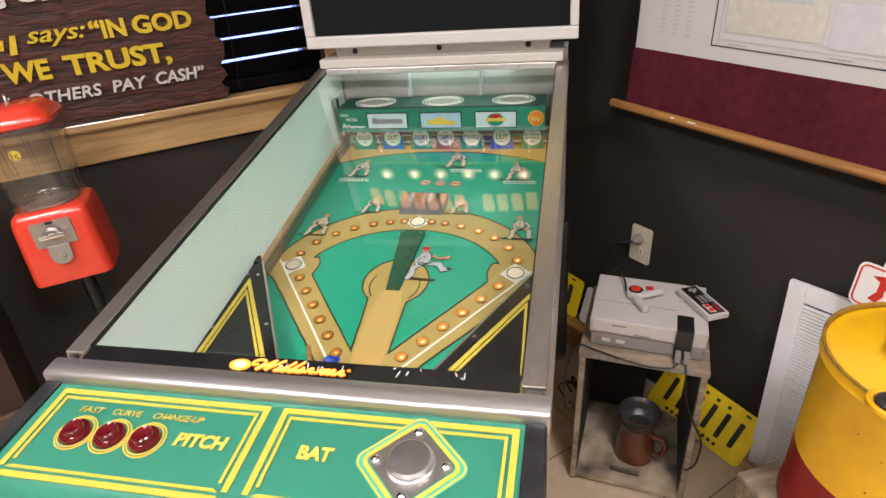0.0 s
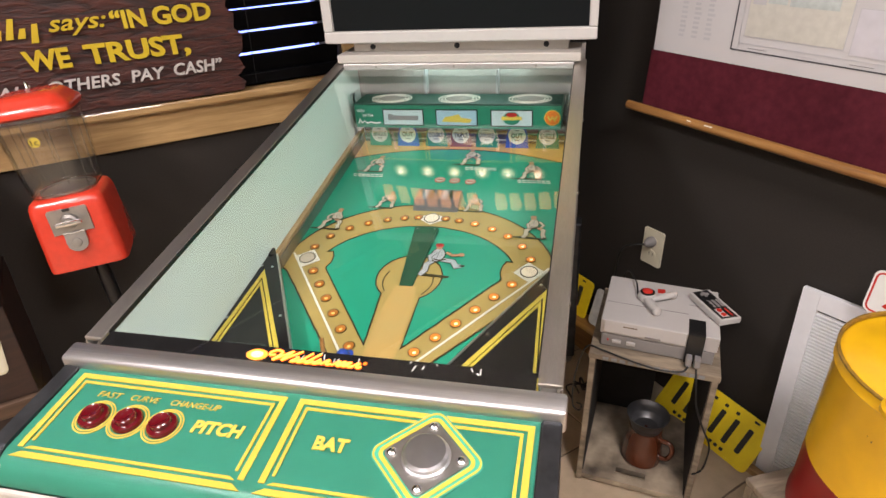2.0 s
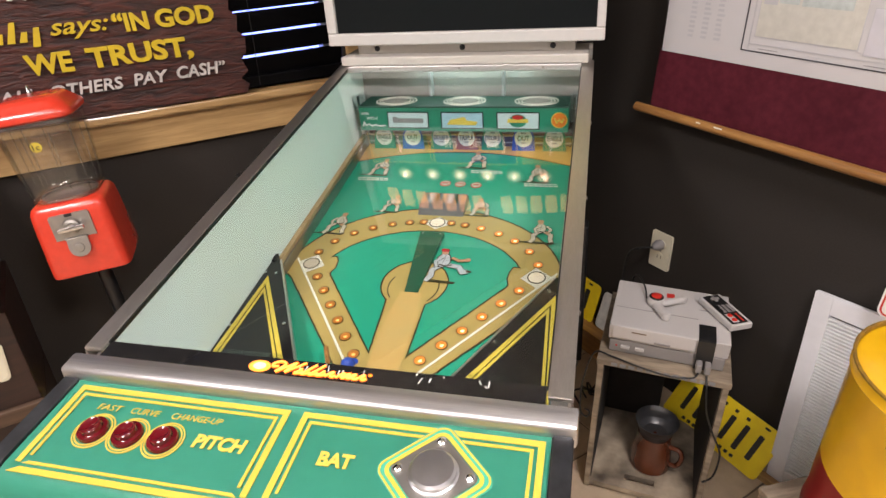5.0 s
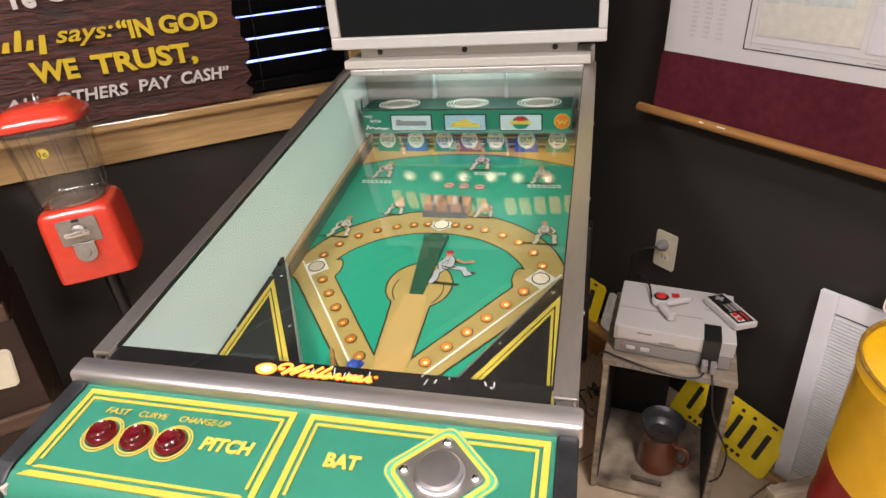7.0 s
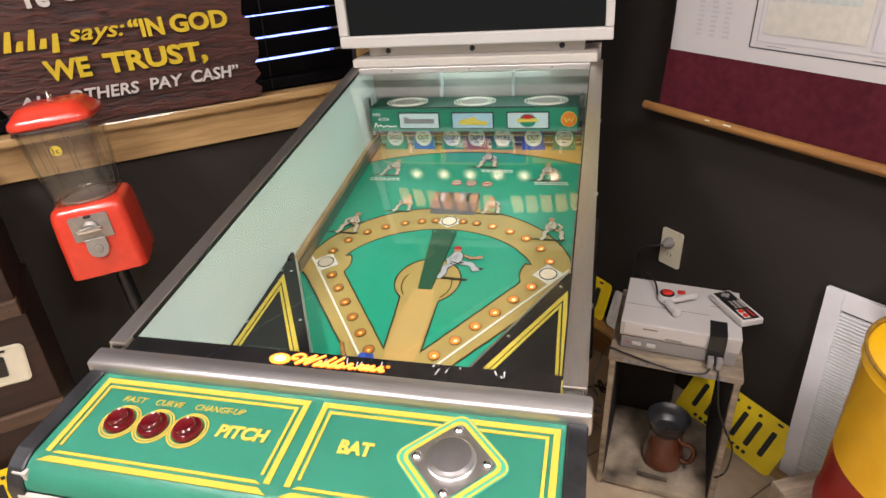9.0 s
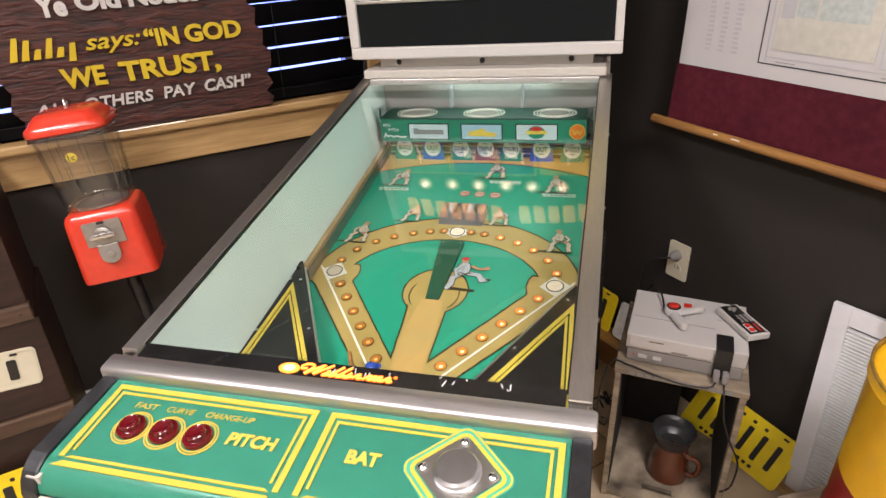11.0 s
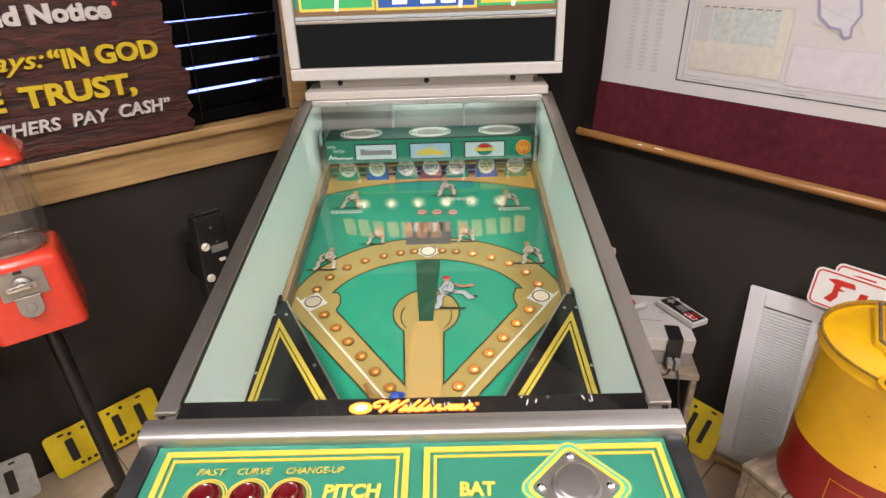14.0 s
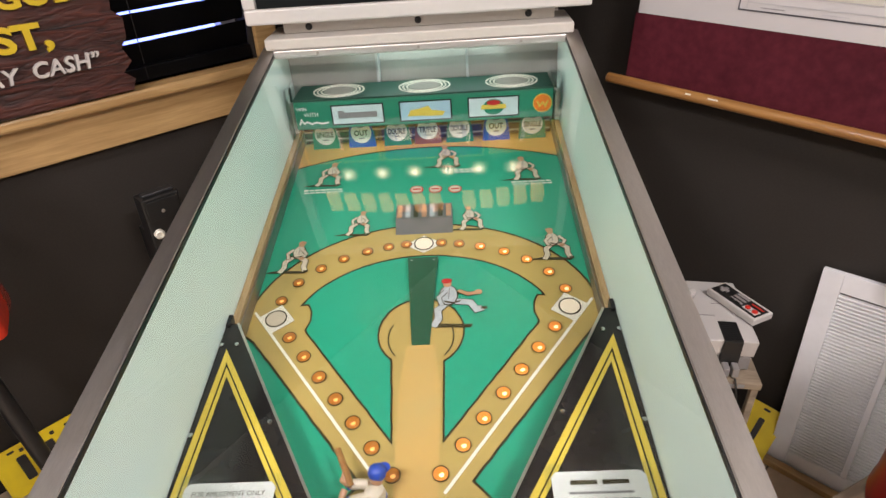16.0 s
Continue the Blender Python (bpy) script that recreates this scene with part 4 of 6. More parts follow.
for y0, y1, h0 in ((0.740, 0.742, 0.027), (0.727, 0.722, 0.024)):
    sleeve = [pf(-0.054, y0, h0), pf(-0.066, (y0 + y1) / 2, h0), pf(-0.076, y1, h0 - 0.002)]
    moulded(0, lambda: tube(sleeve, 0.0062, 10, bm=bt))
    moulded(1, lambda: tube([pf(-0.076, y1, h0 - 0.002), pf(-0.079, y1, h0 - 0.002)], 0.0066, 10, bm=bt))
    moulded(2, lambda: tube([pf(-0.079, y1, h0 - 0.002), pf(-0.086, y1 + 0.004, h0), pf(-0.082, y1 + 0.012, h0 + 0.004)], 0.0046, 10, bm=bt))
moulded(1, lambda: lathe([(0.0138, 0.0), (0.0142, 0.002), (0.0138, 0.004)], 18, bt, Matrix.Translation(pf(-0.047, 0.733, 0.011))))
for dy in (-0.010, 0.006):
    moulded(0, lambda: tube([pf(-0.050, 0.732 + dy, 0.008), pf(-0.062, 0.728 + dy, 0.006), pf(-0.068, 0.726 + dy, 0.001)], 0.0058, 10, bm=bt))
fig = part("batter_figure", bt, CREAM, field, "small moulded batter figure with a blue helmet", True)
fig.data.materials.append(BLUE)
fig.data.materials.append(SKIN_PRINT)
for q, k in zip(fig.data.polygons, skins):
    q.material_index = k
bat_line = [pf(-0.074, 0.736, 0.030), pf(-0.084, 0.757, 0.032), pf(-0.096, 0.782, 0.034)]
part("bat", tube(bat_line, 0.0042, 10), ROD_WOOD, field, "small brown bat", True)

# target box and targets at the back of the field
tb = part("target_box", box(-0.264, 0.264, 1.481, 1.575, 1.003, 1.062, 0.002), BOX_GREEN, machine, "green target box with label panels")
top = box(-0.264, 0.264, 1.479, 1.578, 1.0625, 1.0665, 0.001)
part("box_top", top, BOX_TOP, tb)
for x in (-0.175, 0.004, 0.184):
    for r, w, m_ in ((0.050, 0.0028, CHALK), (0.0425, 0.0028, CHALK), (0.035, 0.0028, CHALK)):
        part("target_ring", line(ellipse(x, 1.528, r * 1.05, r * 0.85, 30), w, 1.0680, 0.001, lambda a, b, h: Vector((a, b, h)), True), m_, tb)
    part("target_cup", slab(ellipse(x, 1.528, 0.0315, 0.0255, 28), 1.0684, 0.0012, lambda a, b, h: Vector((a, b, h))), mat("dull white cup", (0.27, 0.26, 0.23), 0.4, vary=0.1, bump=0.0), tb)
front = lambda a, b, h: Vector((a, 1.481 - h, b))
for x0, x1, m_ in ((-0.186, -0.083, PAPER), (-0.046, 0.056, PALE_BLUE), (0.094, 0.193, PAPER)):
    part("label_rim", slab([(x0 - 0.003, 1.0095), (x1 + 0.003, 1.0095), (x1 + 0.003, 1.0525), (x0 - 0.003, 1.0525)], 0.0006, 0.0005, front), BLACK, tb)
    lb = part("label_panel", slab([(x0, 1.0125), (x1, 1.0125), (x1, 1.0495), (x0, 1.0495)], 0.0014, 0.0008, front), PALE_BLUE if m_ is PALE_BLUE else mat("pale label", (0.50, 0.62, 0.64), 0.4, vary=0.04, bump=0.0), tb)
    cx = (x0 + x1) / 2
    if x0 < -0.1:
        part("label_mark", slab([(cx - 0.040, 1.024), (cx + 0.040, 1.024), (cx + 0.040, 1.036), (cx - 0.026, 1.036), (cx - 0.028, 1.040), (cx - 0.040, 1.040)], 0.002, 0.0005, front), GREY_INK, lb)
    elif x0 < 0:
        part("label_mark", slab([(cx - 0.038, 1.021), (cx + 0.034, 1.019), (cx + 0.040, 1.028), (cx + 0.012, 1.032), (cx + 0.006, 1.041), (cx - 0.012, 1.036), (cx - 0.030, 1.033)], 0.002, 0.0005, front), SOFT_YELLOW, lb)
    else:
        part("label_mark", slab(ellipse(cx, 1.031, 0.021, 0.0165, 20), 0.002, 0.0005, front), BOX_GREEN, lb)
        part("label_mark", slab([(cx - 0.026, 1.027), (cx + 0.026, 1.027), (cx + 0.024, 1.036), (cx - 0.024, 1.036)], 0.0026, 0.0005, front), SOFT_YELLOW, lb)
        part("label_mark", slab(ellipse(cx, 1.040, 0.014, 0.0055, 14), 0.003, 0.0005, front), RED, lb)
part("round_badge", slab(ellipse(0.2425, 1.033, 0.0195, 0.0195, 26), 0.0008, 0.0006, front), SOFT_YELLOW, tb)
part("round_badge", slab(ellipse(0.2425, 1.033, 0.0175, 0.0175, 26), 0.0014, 0.0006, front), ORANGE, tb)
part("badge_mark", line([(0.2315, 1.038), (0.2365, 1.027), (0.2425, 1.035), (0.2485, 1.027), (0.2535, 1.038)], 0.0035, 0.002, 0.0005, front), SOFT_YELLOW, tb)
UP = pose(0, 0, 0, 90)
part("lettering", words("WIN", Matrix.Translation((-0.259, 1.4802, 1.043)) @ UP, 0.021, 0.008, 0.0006), PAPER, tb)
part("lettering", words("WITH", Matrix.Translation((-0.245, 1.4802, 1.031)) @ UP, 0.029, 0.008, 0.0006), PAPER, tb)
part("script_bar", line([(-0.257, 1.014), (-0.252, 1.024), (-0.247, 1.016), (-0.240, 1.020), (-0.232, 1.015), (-0.222, 1.018), (-0.210, 1.015), (-0.196, 1.017)], 0.0035, 0.0008, 0.0006, front), PAPER, tb)
for sx in (-1, 1):
    part("box_bracket", box(sx * 0.2745 - 0.007, sx * 0.2745 + 0.007, 1.486, 1.57, 1.00, 1.085, 0.002), CLEAR, tb, shadow=False)
    part("bracket_clip", box(sx * 0.276 - 0.004, sx * 0.276 + 0.004, 1.50, 1.515, 1.055, 1.085, 0.001), CHROME, tb)
back = part("target_slot", box(-0.272, 0.272, 1.556, 1.572, 0.935, 1.002), mat("dark red-brown slot", (0.09, 0.045, 0.04), 0.4, vary=0.3, scale=20, bump=0.05), machine, "dark slot behind the targets")
for k in range(3):
    part("slot_rail", tube([(-0.27, 1.552, 0.952 + 0.018 * k), (0.27, 1.552, 0.952 + 0.018 * k)], 0.0022, 8), ZINC, back)
disc = lambda a, b, h: Vector((a, 1.533 - h, b))
for x, t, m_ in ((-0.221, "SINGLE", BOX_GREEN), (-0.142, "OUT", BLUE), (-0.064, "DOUBLE", BOX_GREEN), (0.003, "TRIPLE", mat("dull red target print", (0.22, 0.07, 0.055), 0.4, vary=0.1, bump=0.0)), (0.072, "DOUBLE", BOX_GREEN), (0.151, "OUT", BLUE), (0.229, "SINGLE", BOX_GREEN)):
    tg = part("target", slab([(x - 0.030, 0.936), (x + 0.030, 0.936), (x + 0.028, 0.960)] + ellipse(x, 0.970, 0.027, 0.027, 12, 0, 180) + [(x - 0.028, 0.960)], 0.0, 0.004, disc), m_, machine, "round hanging score target")
    part("target_face", slab(ellipse(x, 0.9705, 0.0225, 0.0235, 26), 0.001, 0.0008, disc), PAPER, tg)
    w = 0.030 if t == "OUT" else 0.037
    part("lettering", words(t, Matrix.Translation((x - w / 2, 1.5318, 0.964)) @ UP, w, 0.013, 0.0006, 0, 0.02), INK, tg)
    for zz, ww in ((0.983, 0.006), (0.957, 0.006)):
        part("print_bar", slab([(x - ww, zz), (x + ww, zz), (x + ww, zz + 0.0025), (x - ww, zz + 0.0025)], 0.0014, 0.0004, disc), GREY_INK, tg)

# back of the playfield space, tube light and head
part("inner_back", box(-0.288, 0.288, 1.602, 1.612, 0.93, 1.158), INNER_GREY, machine, "grey inner back panel")
for x in (-0.095, 0.095):
    part("back_divider", box(x - 0.0025, x + 0.0025, 1.57, 1.601, 1.068, 1.145), GREY_PRINT, machine)
tube_ob = part("tube_light", tube([(-0.13, 1.578, 1.1425), (0.17, 1.578, 1.1425)], 0.012, 14), glow("lit white tube", (0.78, 1.0, 0.97), 13.0), machine, "lit white tube lamp", True)
shelf = box(-0.303, 0.303, 1.502, 1.62, 1.162, 1.183, 0.003)
part("head_shelf", shelf, WHITE_PAINT, machine, "off-white shelf under the head")
part("glass_channel", box(-0.288, 0.288, 1.498, 1.516, 1.146, 1.1615, 0.002), STEEL, machine)
for x in (-0.2, 0.0, 0.2):
    part("channel_screw", lathe([(0.0032, 0), (0.0028, 0.0012), (0.0005, 0.0016)], 12, m=pose(x, 1.498, 1.154, 90)), ZINC, machine)
nk = part("head_neck", box(-0.271, 0.271, 1.547, 1.74, 1.1835, 1.2095, 0.001), WHITE_PAINT, machine, "off-white neck with three dark bolts")
for x in (-0.2193, 0.0, 0.2193):
    part("bolt", lathe([(0.0068, 0), (0.0068, 0.002), (0.0045, 0.0035), (0.0044, 0.0015), (0.0004, 0.0015)], 16, m=pose(x, 1.547, 1.195, 90)), BLACK, nk, smooth=True)
head = part("backbox", box(-0.334, 0.334, 1.533, 1.74, 1.2098, 1.80, 0.006), WHITE_PAINT, machine, "white painted backbox")
FX0, FX1, FZ0, FZ1 = -0.334, 0.337, 1.2085, 1.80
for n_, b_ in (("frame_foot", box(FX0, FX1, 1.512, 1.532, FZ0, 1.2375, 0.004)), ("frame_head", box(FX0, FX1, 1.512, 1.532, 1.775, FZ1, 0.004)), ("frame_side", box(FX0, -0.309, 1.5125, 1.532, 1.2378, 1.7748, 0.003)), ("frame_side", box(0.3175, FX1, 1.5125, 1.532, 1.2378, 1.7748, 0.003))):
    part(n_, b_, BACKBOX_WHITE, head, "white painted frame")
part("speaker_panel", box(-0.3085, 0.317, 1.522, 1.532, 1.2378, 1.3395), BLACK_PANEL, head, "black grille cloth panel")
part("glass_lift", box(-0.3085, 0.317, 1.517, 1.5315, 1.340, 1.348, 0.002), ZINC, head, "grey metal channel")
part("glass_lift", box(-0.3085, 0.317, 1.519, 1.5315, 1.3485, 1.357, 0.002), GREY_PRINT, head)
bg = part("backglass", box(-0.3085, 0.317, 1.526, 1.5315, 1.3575, 1.7745), glow("lit green artwork glass", (0.05, 0.17, 0.10), 1.0), head, "lit printed backglass with bars for its title")
art = lambda a, b, h: Vector((a, 1.526 - h, b))
DIRT_LIT, GREEN_LIT = glow("lit brown artwork", (0.20, 0.12, 0.06), 0.5), glow("lit bright green artwork", (0.05, 0.40, 0.14), 0.5)
YEL_LIT, BLUE_LIT, WHITE_LIT = glow("lit yellow artwork", (0.72, 0.55, 0.10), 0.5), glow("lit blue artwork", (0.03, 0.10, 0.36), 0.5), glow("lit white artwork", (1.0, 0.86, 0.74), 1.3)
TITLE_LIT, BULB_LIT = glow("lit title artwork", (1.0, 0.44, 0.16), 3.6), glow("lit bulb", (1.0, 0.62, 0.38), 30.0)
part("art_ground", slab([(-0.308, 1.3575), (0.3165, 1.3575), (0.3165, 1.374), (-0.308, 1.374)], 0.0008, 0.0006, art), DIRT_LIT, bg)
for x0, x1, z0, m_, e in ((-0.295, -0.115, 1.368, GREEN_LIT, YEL_LIT), (-0.112, 0.128, 1.366, BLUE_LIT, YEL_LIT), (0.132, 0.312, 1.370, YEL_LIT, GREEN_LIT)):
    part("art_frame", slab([(x0, z0), (x1, z0), (x1, 1.47), (x0, 1.47)], 0.0014, 0.0006, art), e, bg)
    part("art_panel", slab([(x0 + 0.006, z0 + 0.006), (x1 - 0.006, z0 + 0.006), (x1 - 0.006, 1.464), (x0 + 0.006, 1.464)], 0.002, 0.0006, art), m_, bg)
for x in (-0.055, 0.012, 0.060):
    part("score_window", slab([(x - 0.017, 1.379), (x + 0.017, 1.379), (x + 0.017, 1.41), (x - 0.017, 1.41)], 0.0026, 0.0006, art), WHITE_LIT, bg)
for x in (-0.205, 0.09, 0.215):
    part("art_figure", line([(x - 0.002, 1.368), (x + 0.002, 1.40), (x, 1.43)], 0.008, 0.0032, 0.0006, art), WHITE_LIT, bg)
k = 0
for word, x0 in ((7, -0.272), (5, 0.075)):
    for i in range(word):
        w, x = 0.036, x0 + 0.043 * i - (0.004 if word == 5 else 0)
        arch = 0.022 * (1 - (x / 0.28) ** 2)
        part("title_block", slab([(x, 1.565 + arch), (x + w * 0.8, 1.565 + arch), (x + w, 1.61 + arch), (x + w * 0.9, 1.632 + arch), (x + 0.004, 1.632 + arch), (x, 1.6 + arch)], 0.0014, 0.0006, art), TITLE_LIT, bg)
        k += 1
HALO = halo("glow round a bulb", (1.0, 0.60, 0.44), 24.0)
for x in (-0.203, -0.121, -0.042, 0.039, 0.114, 0.197):
    part("bulb", lathe([(0.0005, 0), (0.005, 0.004), (0.006, 0.008), (0.005, 0.012), (0.0005, 0.014)], 14, m=pose(x, 1.526, 1.508, 90)), BULB_LIT, bg, smooth=True)
    part("bulb_halo", slab(ellipse(x, 1.508, 0.034, 0.034, 28), 0.0022, 0.0006, art), HALO, bg)


# ---- things along the left wall ----
sign = thing("wooden_sign", LEFT_WALL @ pose(-1.25, 0, 0.896, 0, -0.6, 0) @ pose(1.25, 0, -0.896), "dark carved wooden sign with raised yellow and white lettering", "sign")
edge_r = [(-0.915, 0.896), (-0.905, 0.918), (-0.925, 0.935), (-0.902, 0.955), (-0.914, 0.985), (-0.898, 1.005), (-0.893, 1.045), (-0.912, 1.062), (-0.905, 1.10), (-0.924, 1.118), (-0.915, 1.16), (-0.935, 1.175), (-0.927, 1.215), (-0.945, 1.235), (-0.936, 1.275), (-0.96, 1.30)]
edge_l = [(-1.525, 1.31), (-1.538, 1.27), (-1.522, 1.235), (-1.548, 1.21), (-1.53, 1.17), (-1.552, 1.14), (-1.536, 1.10), (-1.556, 1.06), (-1.535, 1.02), (-1.548, 0.98), (-1.528, 0.95), (-1.54, 0.896)]
on_sign = lambda x, z, h: Vector((x, -0.004 - 0.05 * (1.3 - z) - h, z))
sb = slab(edge_r + [(-1.1, 1.335), (-1.25, 1.345), (-1.4, 1.335)] + edge_l, 0.026, 0.024, on_sign)
board = part("board", sb, SIGN_WOOD, sign, "dark stained board with ragged ends")
for z in (0.955, 1.045, 1.135, 1.225):
    pts = [(-1.53 + 0.0375 * k, z + 0.006 * noise.noise((k * 0.5, z * 9, 0))) for k in range(17)]
    part("board_groove", line(pts, 0.0018, 0.0268, 0.001, on_sign), BLACK, board)
LEAN = pose(0, 0, 0, 90 - 2.9)


def sign_words(text, x, z, w, h, material, shear=0.0, bold=0.03):
    p = on_sign(x, z, 0.0262)
    part("lettering", words(text, Matrix.Translation(p) @ LEAN, w, h, 0.011, shear, bold), material, sign)


for t_, x_, w_, z_, h_ in (("Ye", -1.430, 0.066, 1.182, 0.048), ("Old", -1.345, 0.100, 1.190, 0.042), ("Notice", -1.227, 0.172, 1.190, 0.042)):
    sign_words(t_, x_, z_, w_, h_, SIGN_WHITE, 0.0, 0.045)
sign_words("says:", -1.350, 1.088, 0.130, 0.038, SIGN_YELLOW, 0.35, 0.01)
for t_, x_, w_, z_, h_ in (("\u201cIN", -1.212, 0.082, 1.091, 0.045), ("GOD", -1.113, 0.147, 1.091, 0.045), ("WE", -1.422, 0.100, 1.015, 0.048), ("TRUST,", -1.290, 0.252, 1.006, 0.058)):
    sign_words(t_, x_, z_, w_, h_, SIGN_YELLOW, 0.0, 0.035)
for t_, x_, w_, z_, h_ in (("ALL", -1.500, 0.085, 0.958, 0.028), ("OTHERS", -1.390, 0.165, 0.958, 0.029), ("PAY", -1.200, 0.085, 0.959, 0.029), ("CASH\u201d", -1.092, 0.128, 0.960, 0.031)):
    sign_words(t_, x_, z_, w_, h_, SIGN_WHITE, 0.18, 0.015)
for k in range(6):
    x = -1.515 + 0.0245 * k
    h = (0.052, 0.045, 0.022, 0.045, 0.022, 0.03)[k]
    part("name_bar", slab([(x, 1.092 - (0.012 if k == 5 else 0)), (x + 0.016, 1.092 - (0.012 if k == 5 else 0)), (x + 0.016 + h * 0.25, 1.092 + h), (x + h * 0.25 + 0.004, 1.092 + h)], 0.033, 0.007, on_sign), SIGN_YELLOW, sign)
for x, z in ((-1.04, 1.222), (-1.50, 1.228)):
    part("peg", lathe([(0.006, 0), (0.005, 0.003), (0.001, 0.004)], 12, m=Matrix.Translation(on_sign(x, z, 0.026)) @ pose(0, 0, 0, 90)), RED_ENAMEL, sign)

# gumball machine on its black stand
gum = thing("gumball_machine", pose(-0.844, 1.143, -0.004) @ Matrix.Rotation(radians(-6.0), 4, Vector((0.05, 1, 0))) @ pose(0, 0, 0, 0, 0, 31), "empty red gumball machine with glass jar on a black stand", "gumball machine")


def rounded_prism(levels, r=0.02, n=4, bm=None):
    """A rounded square form from (half width, height) levels."""
    own = bm if bm is not None else bmesh.new()
    rings = []
    for h, z in levels:
        rings.append([own.verts.new((x, y, z)) for x, y in rounded(-h, h, -h, h, min(r, h * 0.9), n)])
    k = len(rings[0])
    for a, b in zip(rings, rings[1:]):
        for i in range(k):
            own.faces.new((a[i], a[(i + 1) % k], b[(i + 1) % k], b[i]))
    own.faces.new(rings[0][::-1])
    own.faces.new(rings[-1])
    return own


gb = part("body", rounded_prism([(0.082, 0.590), (0.0875, 0.594), (0.0885, 0.602), (0.086, 0.68), (0.0835, 0.740), (0.0815, 0.756), (0.077, 0.766), (0.069, 0.771)], 0.020, 6), RED_ENAMEL, gum, "orange-red enamelled metal body", True)
face_at = lambda x, z, h: Vector((x, -h + 0.03 * (z - 0.6), z))
plate_cut = [(-0.0435, 0.689), (0.0435, 0.689), (0.0435, 0.745), (0.040, 0.749), (0.008, 0.749), (0.007, 0.742), (-0.007, 0.742), (-0.008, 0.749), (-0.040, 0.749), (-0.0435, 0.745)]
part("coin_plate", slab(plate_cut, 0.0925, 0.008, face_at), ZINC, gb, "square dull metal coin plate")
part("coin_handle", box(-0.029, 0.029, -0.110, -0.099, 0.712, 0.723, 0.004), CHROME, gb, "chrome turning handle", True)
part("handle_hub", lathe([(0.019, 0), (0.017, 0.006), (0.010, 0.009), (0.008, 0.013)], 20, m=pose(0, -0.0900, 0.7195, 90)), ZINC, gb, smooth=True)
part("coin_slot", box(-0.008, 0.008, -0.0905, -0.0862, 0.7425, 0.7495, 0.001), BLACK, gb)
part("chute_hinge", tube([(-0.024, -0.0925, 0.690), (0.024, -0.0925, 0.690)], 0.0028, 8), ZINC, gb, smooth=True)
part("chute_flap", slab([(-0.0225, 0.689), (0.0225, 0.689), (0.0235, 0.668)] + ellipse(0, 0.664, 0.0225, 0.019, 12, 0, -180) + [(-0.0235, 0.668)], 0.099, 0.006, lambda x, z, h: Vector((x, -h + 0.15 * (z - 0.66), z))), ZINC, gb, "dull metal chute flap")
part("flap_boss", lathe([(0.011, 0), (0.010, 0.002), (0.0005, 0.003)], 18, m=pose(0, -0.0985, 0.667, 82)), ZINC, gb, smooth=True)
jar = rounded_prism([(0.060, 0.7715), (0.0665, 0.776), (0.0705, 0.784), (0.0725, 0.80), (0.0765, 0.86), (0.0800, 0.92), (0.0812, 0.945), (0.0785, 0.961)], 0.030, 6)
jp = part("jar", jar, JAR_GLASS, gum, "empty square glass jar", True, shadow=False)
for sx, sy in ((-1, 0), (1, 0), (0, -1), (0, 1)):
    for off in (-0.026, 0.026):
        if sx:
            pts = [(sx * 0.0735, off, 0.80), (sx * 0.0802, off * 1.1, 0.935)]
        else:
            pts = [(off, sy * 0.0735, 0.80), (off * 1.1, sy * 0.0802, 0.935)]
        part("jar_rib", tube(pts, 0.0016, 8), JAR_EDGE, jp, shadow=False)
part("jar_rim", lathe([(0.0575, 0.772), (0.062, 0.773), (0.062, 0.778), (0.0575, 0.779)], 36, close=False), ZINC, jp, smooth=True)
for z_, r_ in ((0.958, 0.0795), (0.781, 0.0690)):
    part("jar_band", line(rounded(-r_, r_, -r_, r_, 0.030, 6), 0.0036, z_, 0.005, lambda x, y, h: Vector((x, y, h)), True), JAR_EDGE, jp, shadow=False)
for sx in (-1, 1):
    for sy in (-1, 1):
        part("jar_corner", tube([(sx * 0.0605, sy * 0.0605, 0.786), (sx * 0.0715, sy * 0.0715, 0.955)], 0.0024, 8), JAR_EDGE, jp, shadow=False)
part("hopper_wheel", lathe([(0.056, 0.7725), (0.054, 0.776), (0.03, 0.780), (0.0005, 0.781)], 28), TRAP_METAL, gum, "dull metal hopper plate", True)
part("price_sticker", slab(ellipse(-0.006, 0.9075, 0.0115, 0.0115, 20), 0.0805, 0.0006, lambda x, z, h: Vector((x, -h - 0.06 * (z - 0.905), z))), YELLOW, jp, "round yellow one-cent sticker")
part("lettering", words("1c", Matrix.Translation((-0.013, -0.0814, 0.901)) @ pose(0, 0, 0, 94), 0.014, 0.013, 0.0008), BLACK, jp)
part("lid", rounded_prism([(0.0835, 0.9605), (0.0875, 0.964), (0.088, 0.971), (0.086, 0.979), (0.0795, 0.985), (0.070, 0.996), (0.064, 1.003), (0.056, 1.006), (0.020, 1.0075)], 0.03, 6), RED_ENAMEL, gum, "orange-red enamelled lid", True)
part("lid_lock", lathe([(0.007, 0), (0.007, 0.006), (0.004, 0.009), (0.0025, 0.020), (0.001, 0.021)], 14, m=pose(0, 0, 1.0075)), CHROME, gum, smooth=True)
part("stand_pole", lathe([(0.017, 0.02), (0.017, 0.570), (0.03, 0.576), (0.034, 0.590)], 20), BLACK, gum, "black steel stand pole", True)
part("stand_base", lathe([(0.075, 0.012), (0.077, 0.018), (0.06, 0.026), (0.03, 0.034), (0.02, 0.05)], 32), BLACK, gum, "black cast base", True)


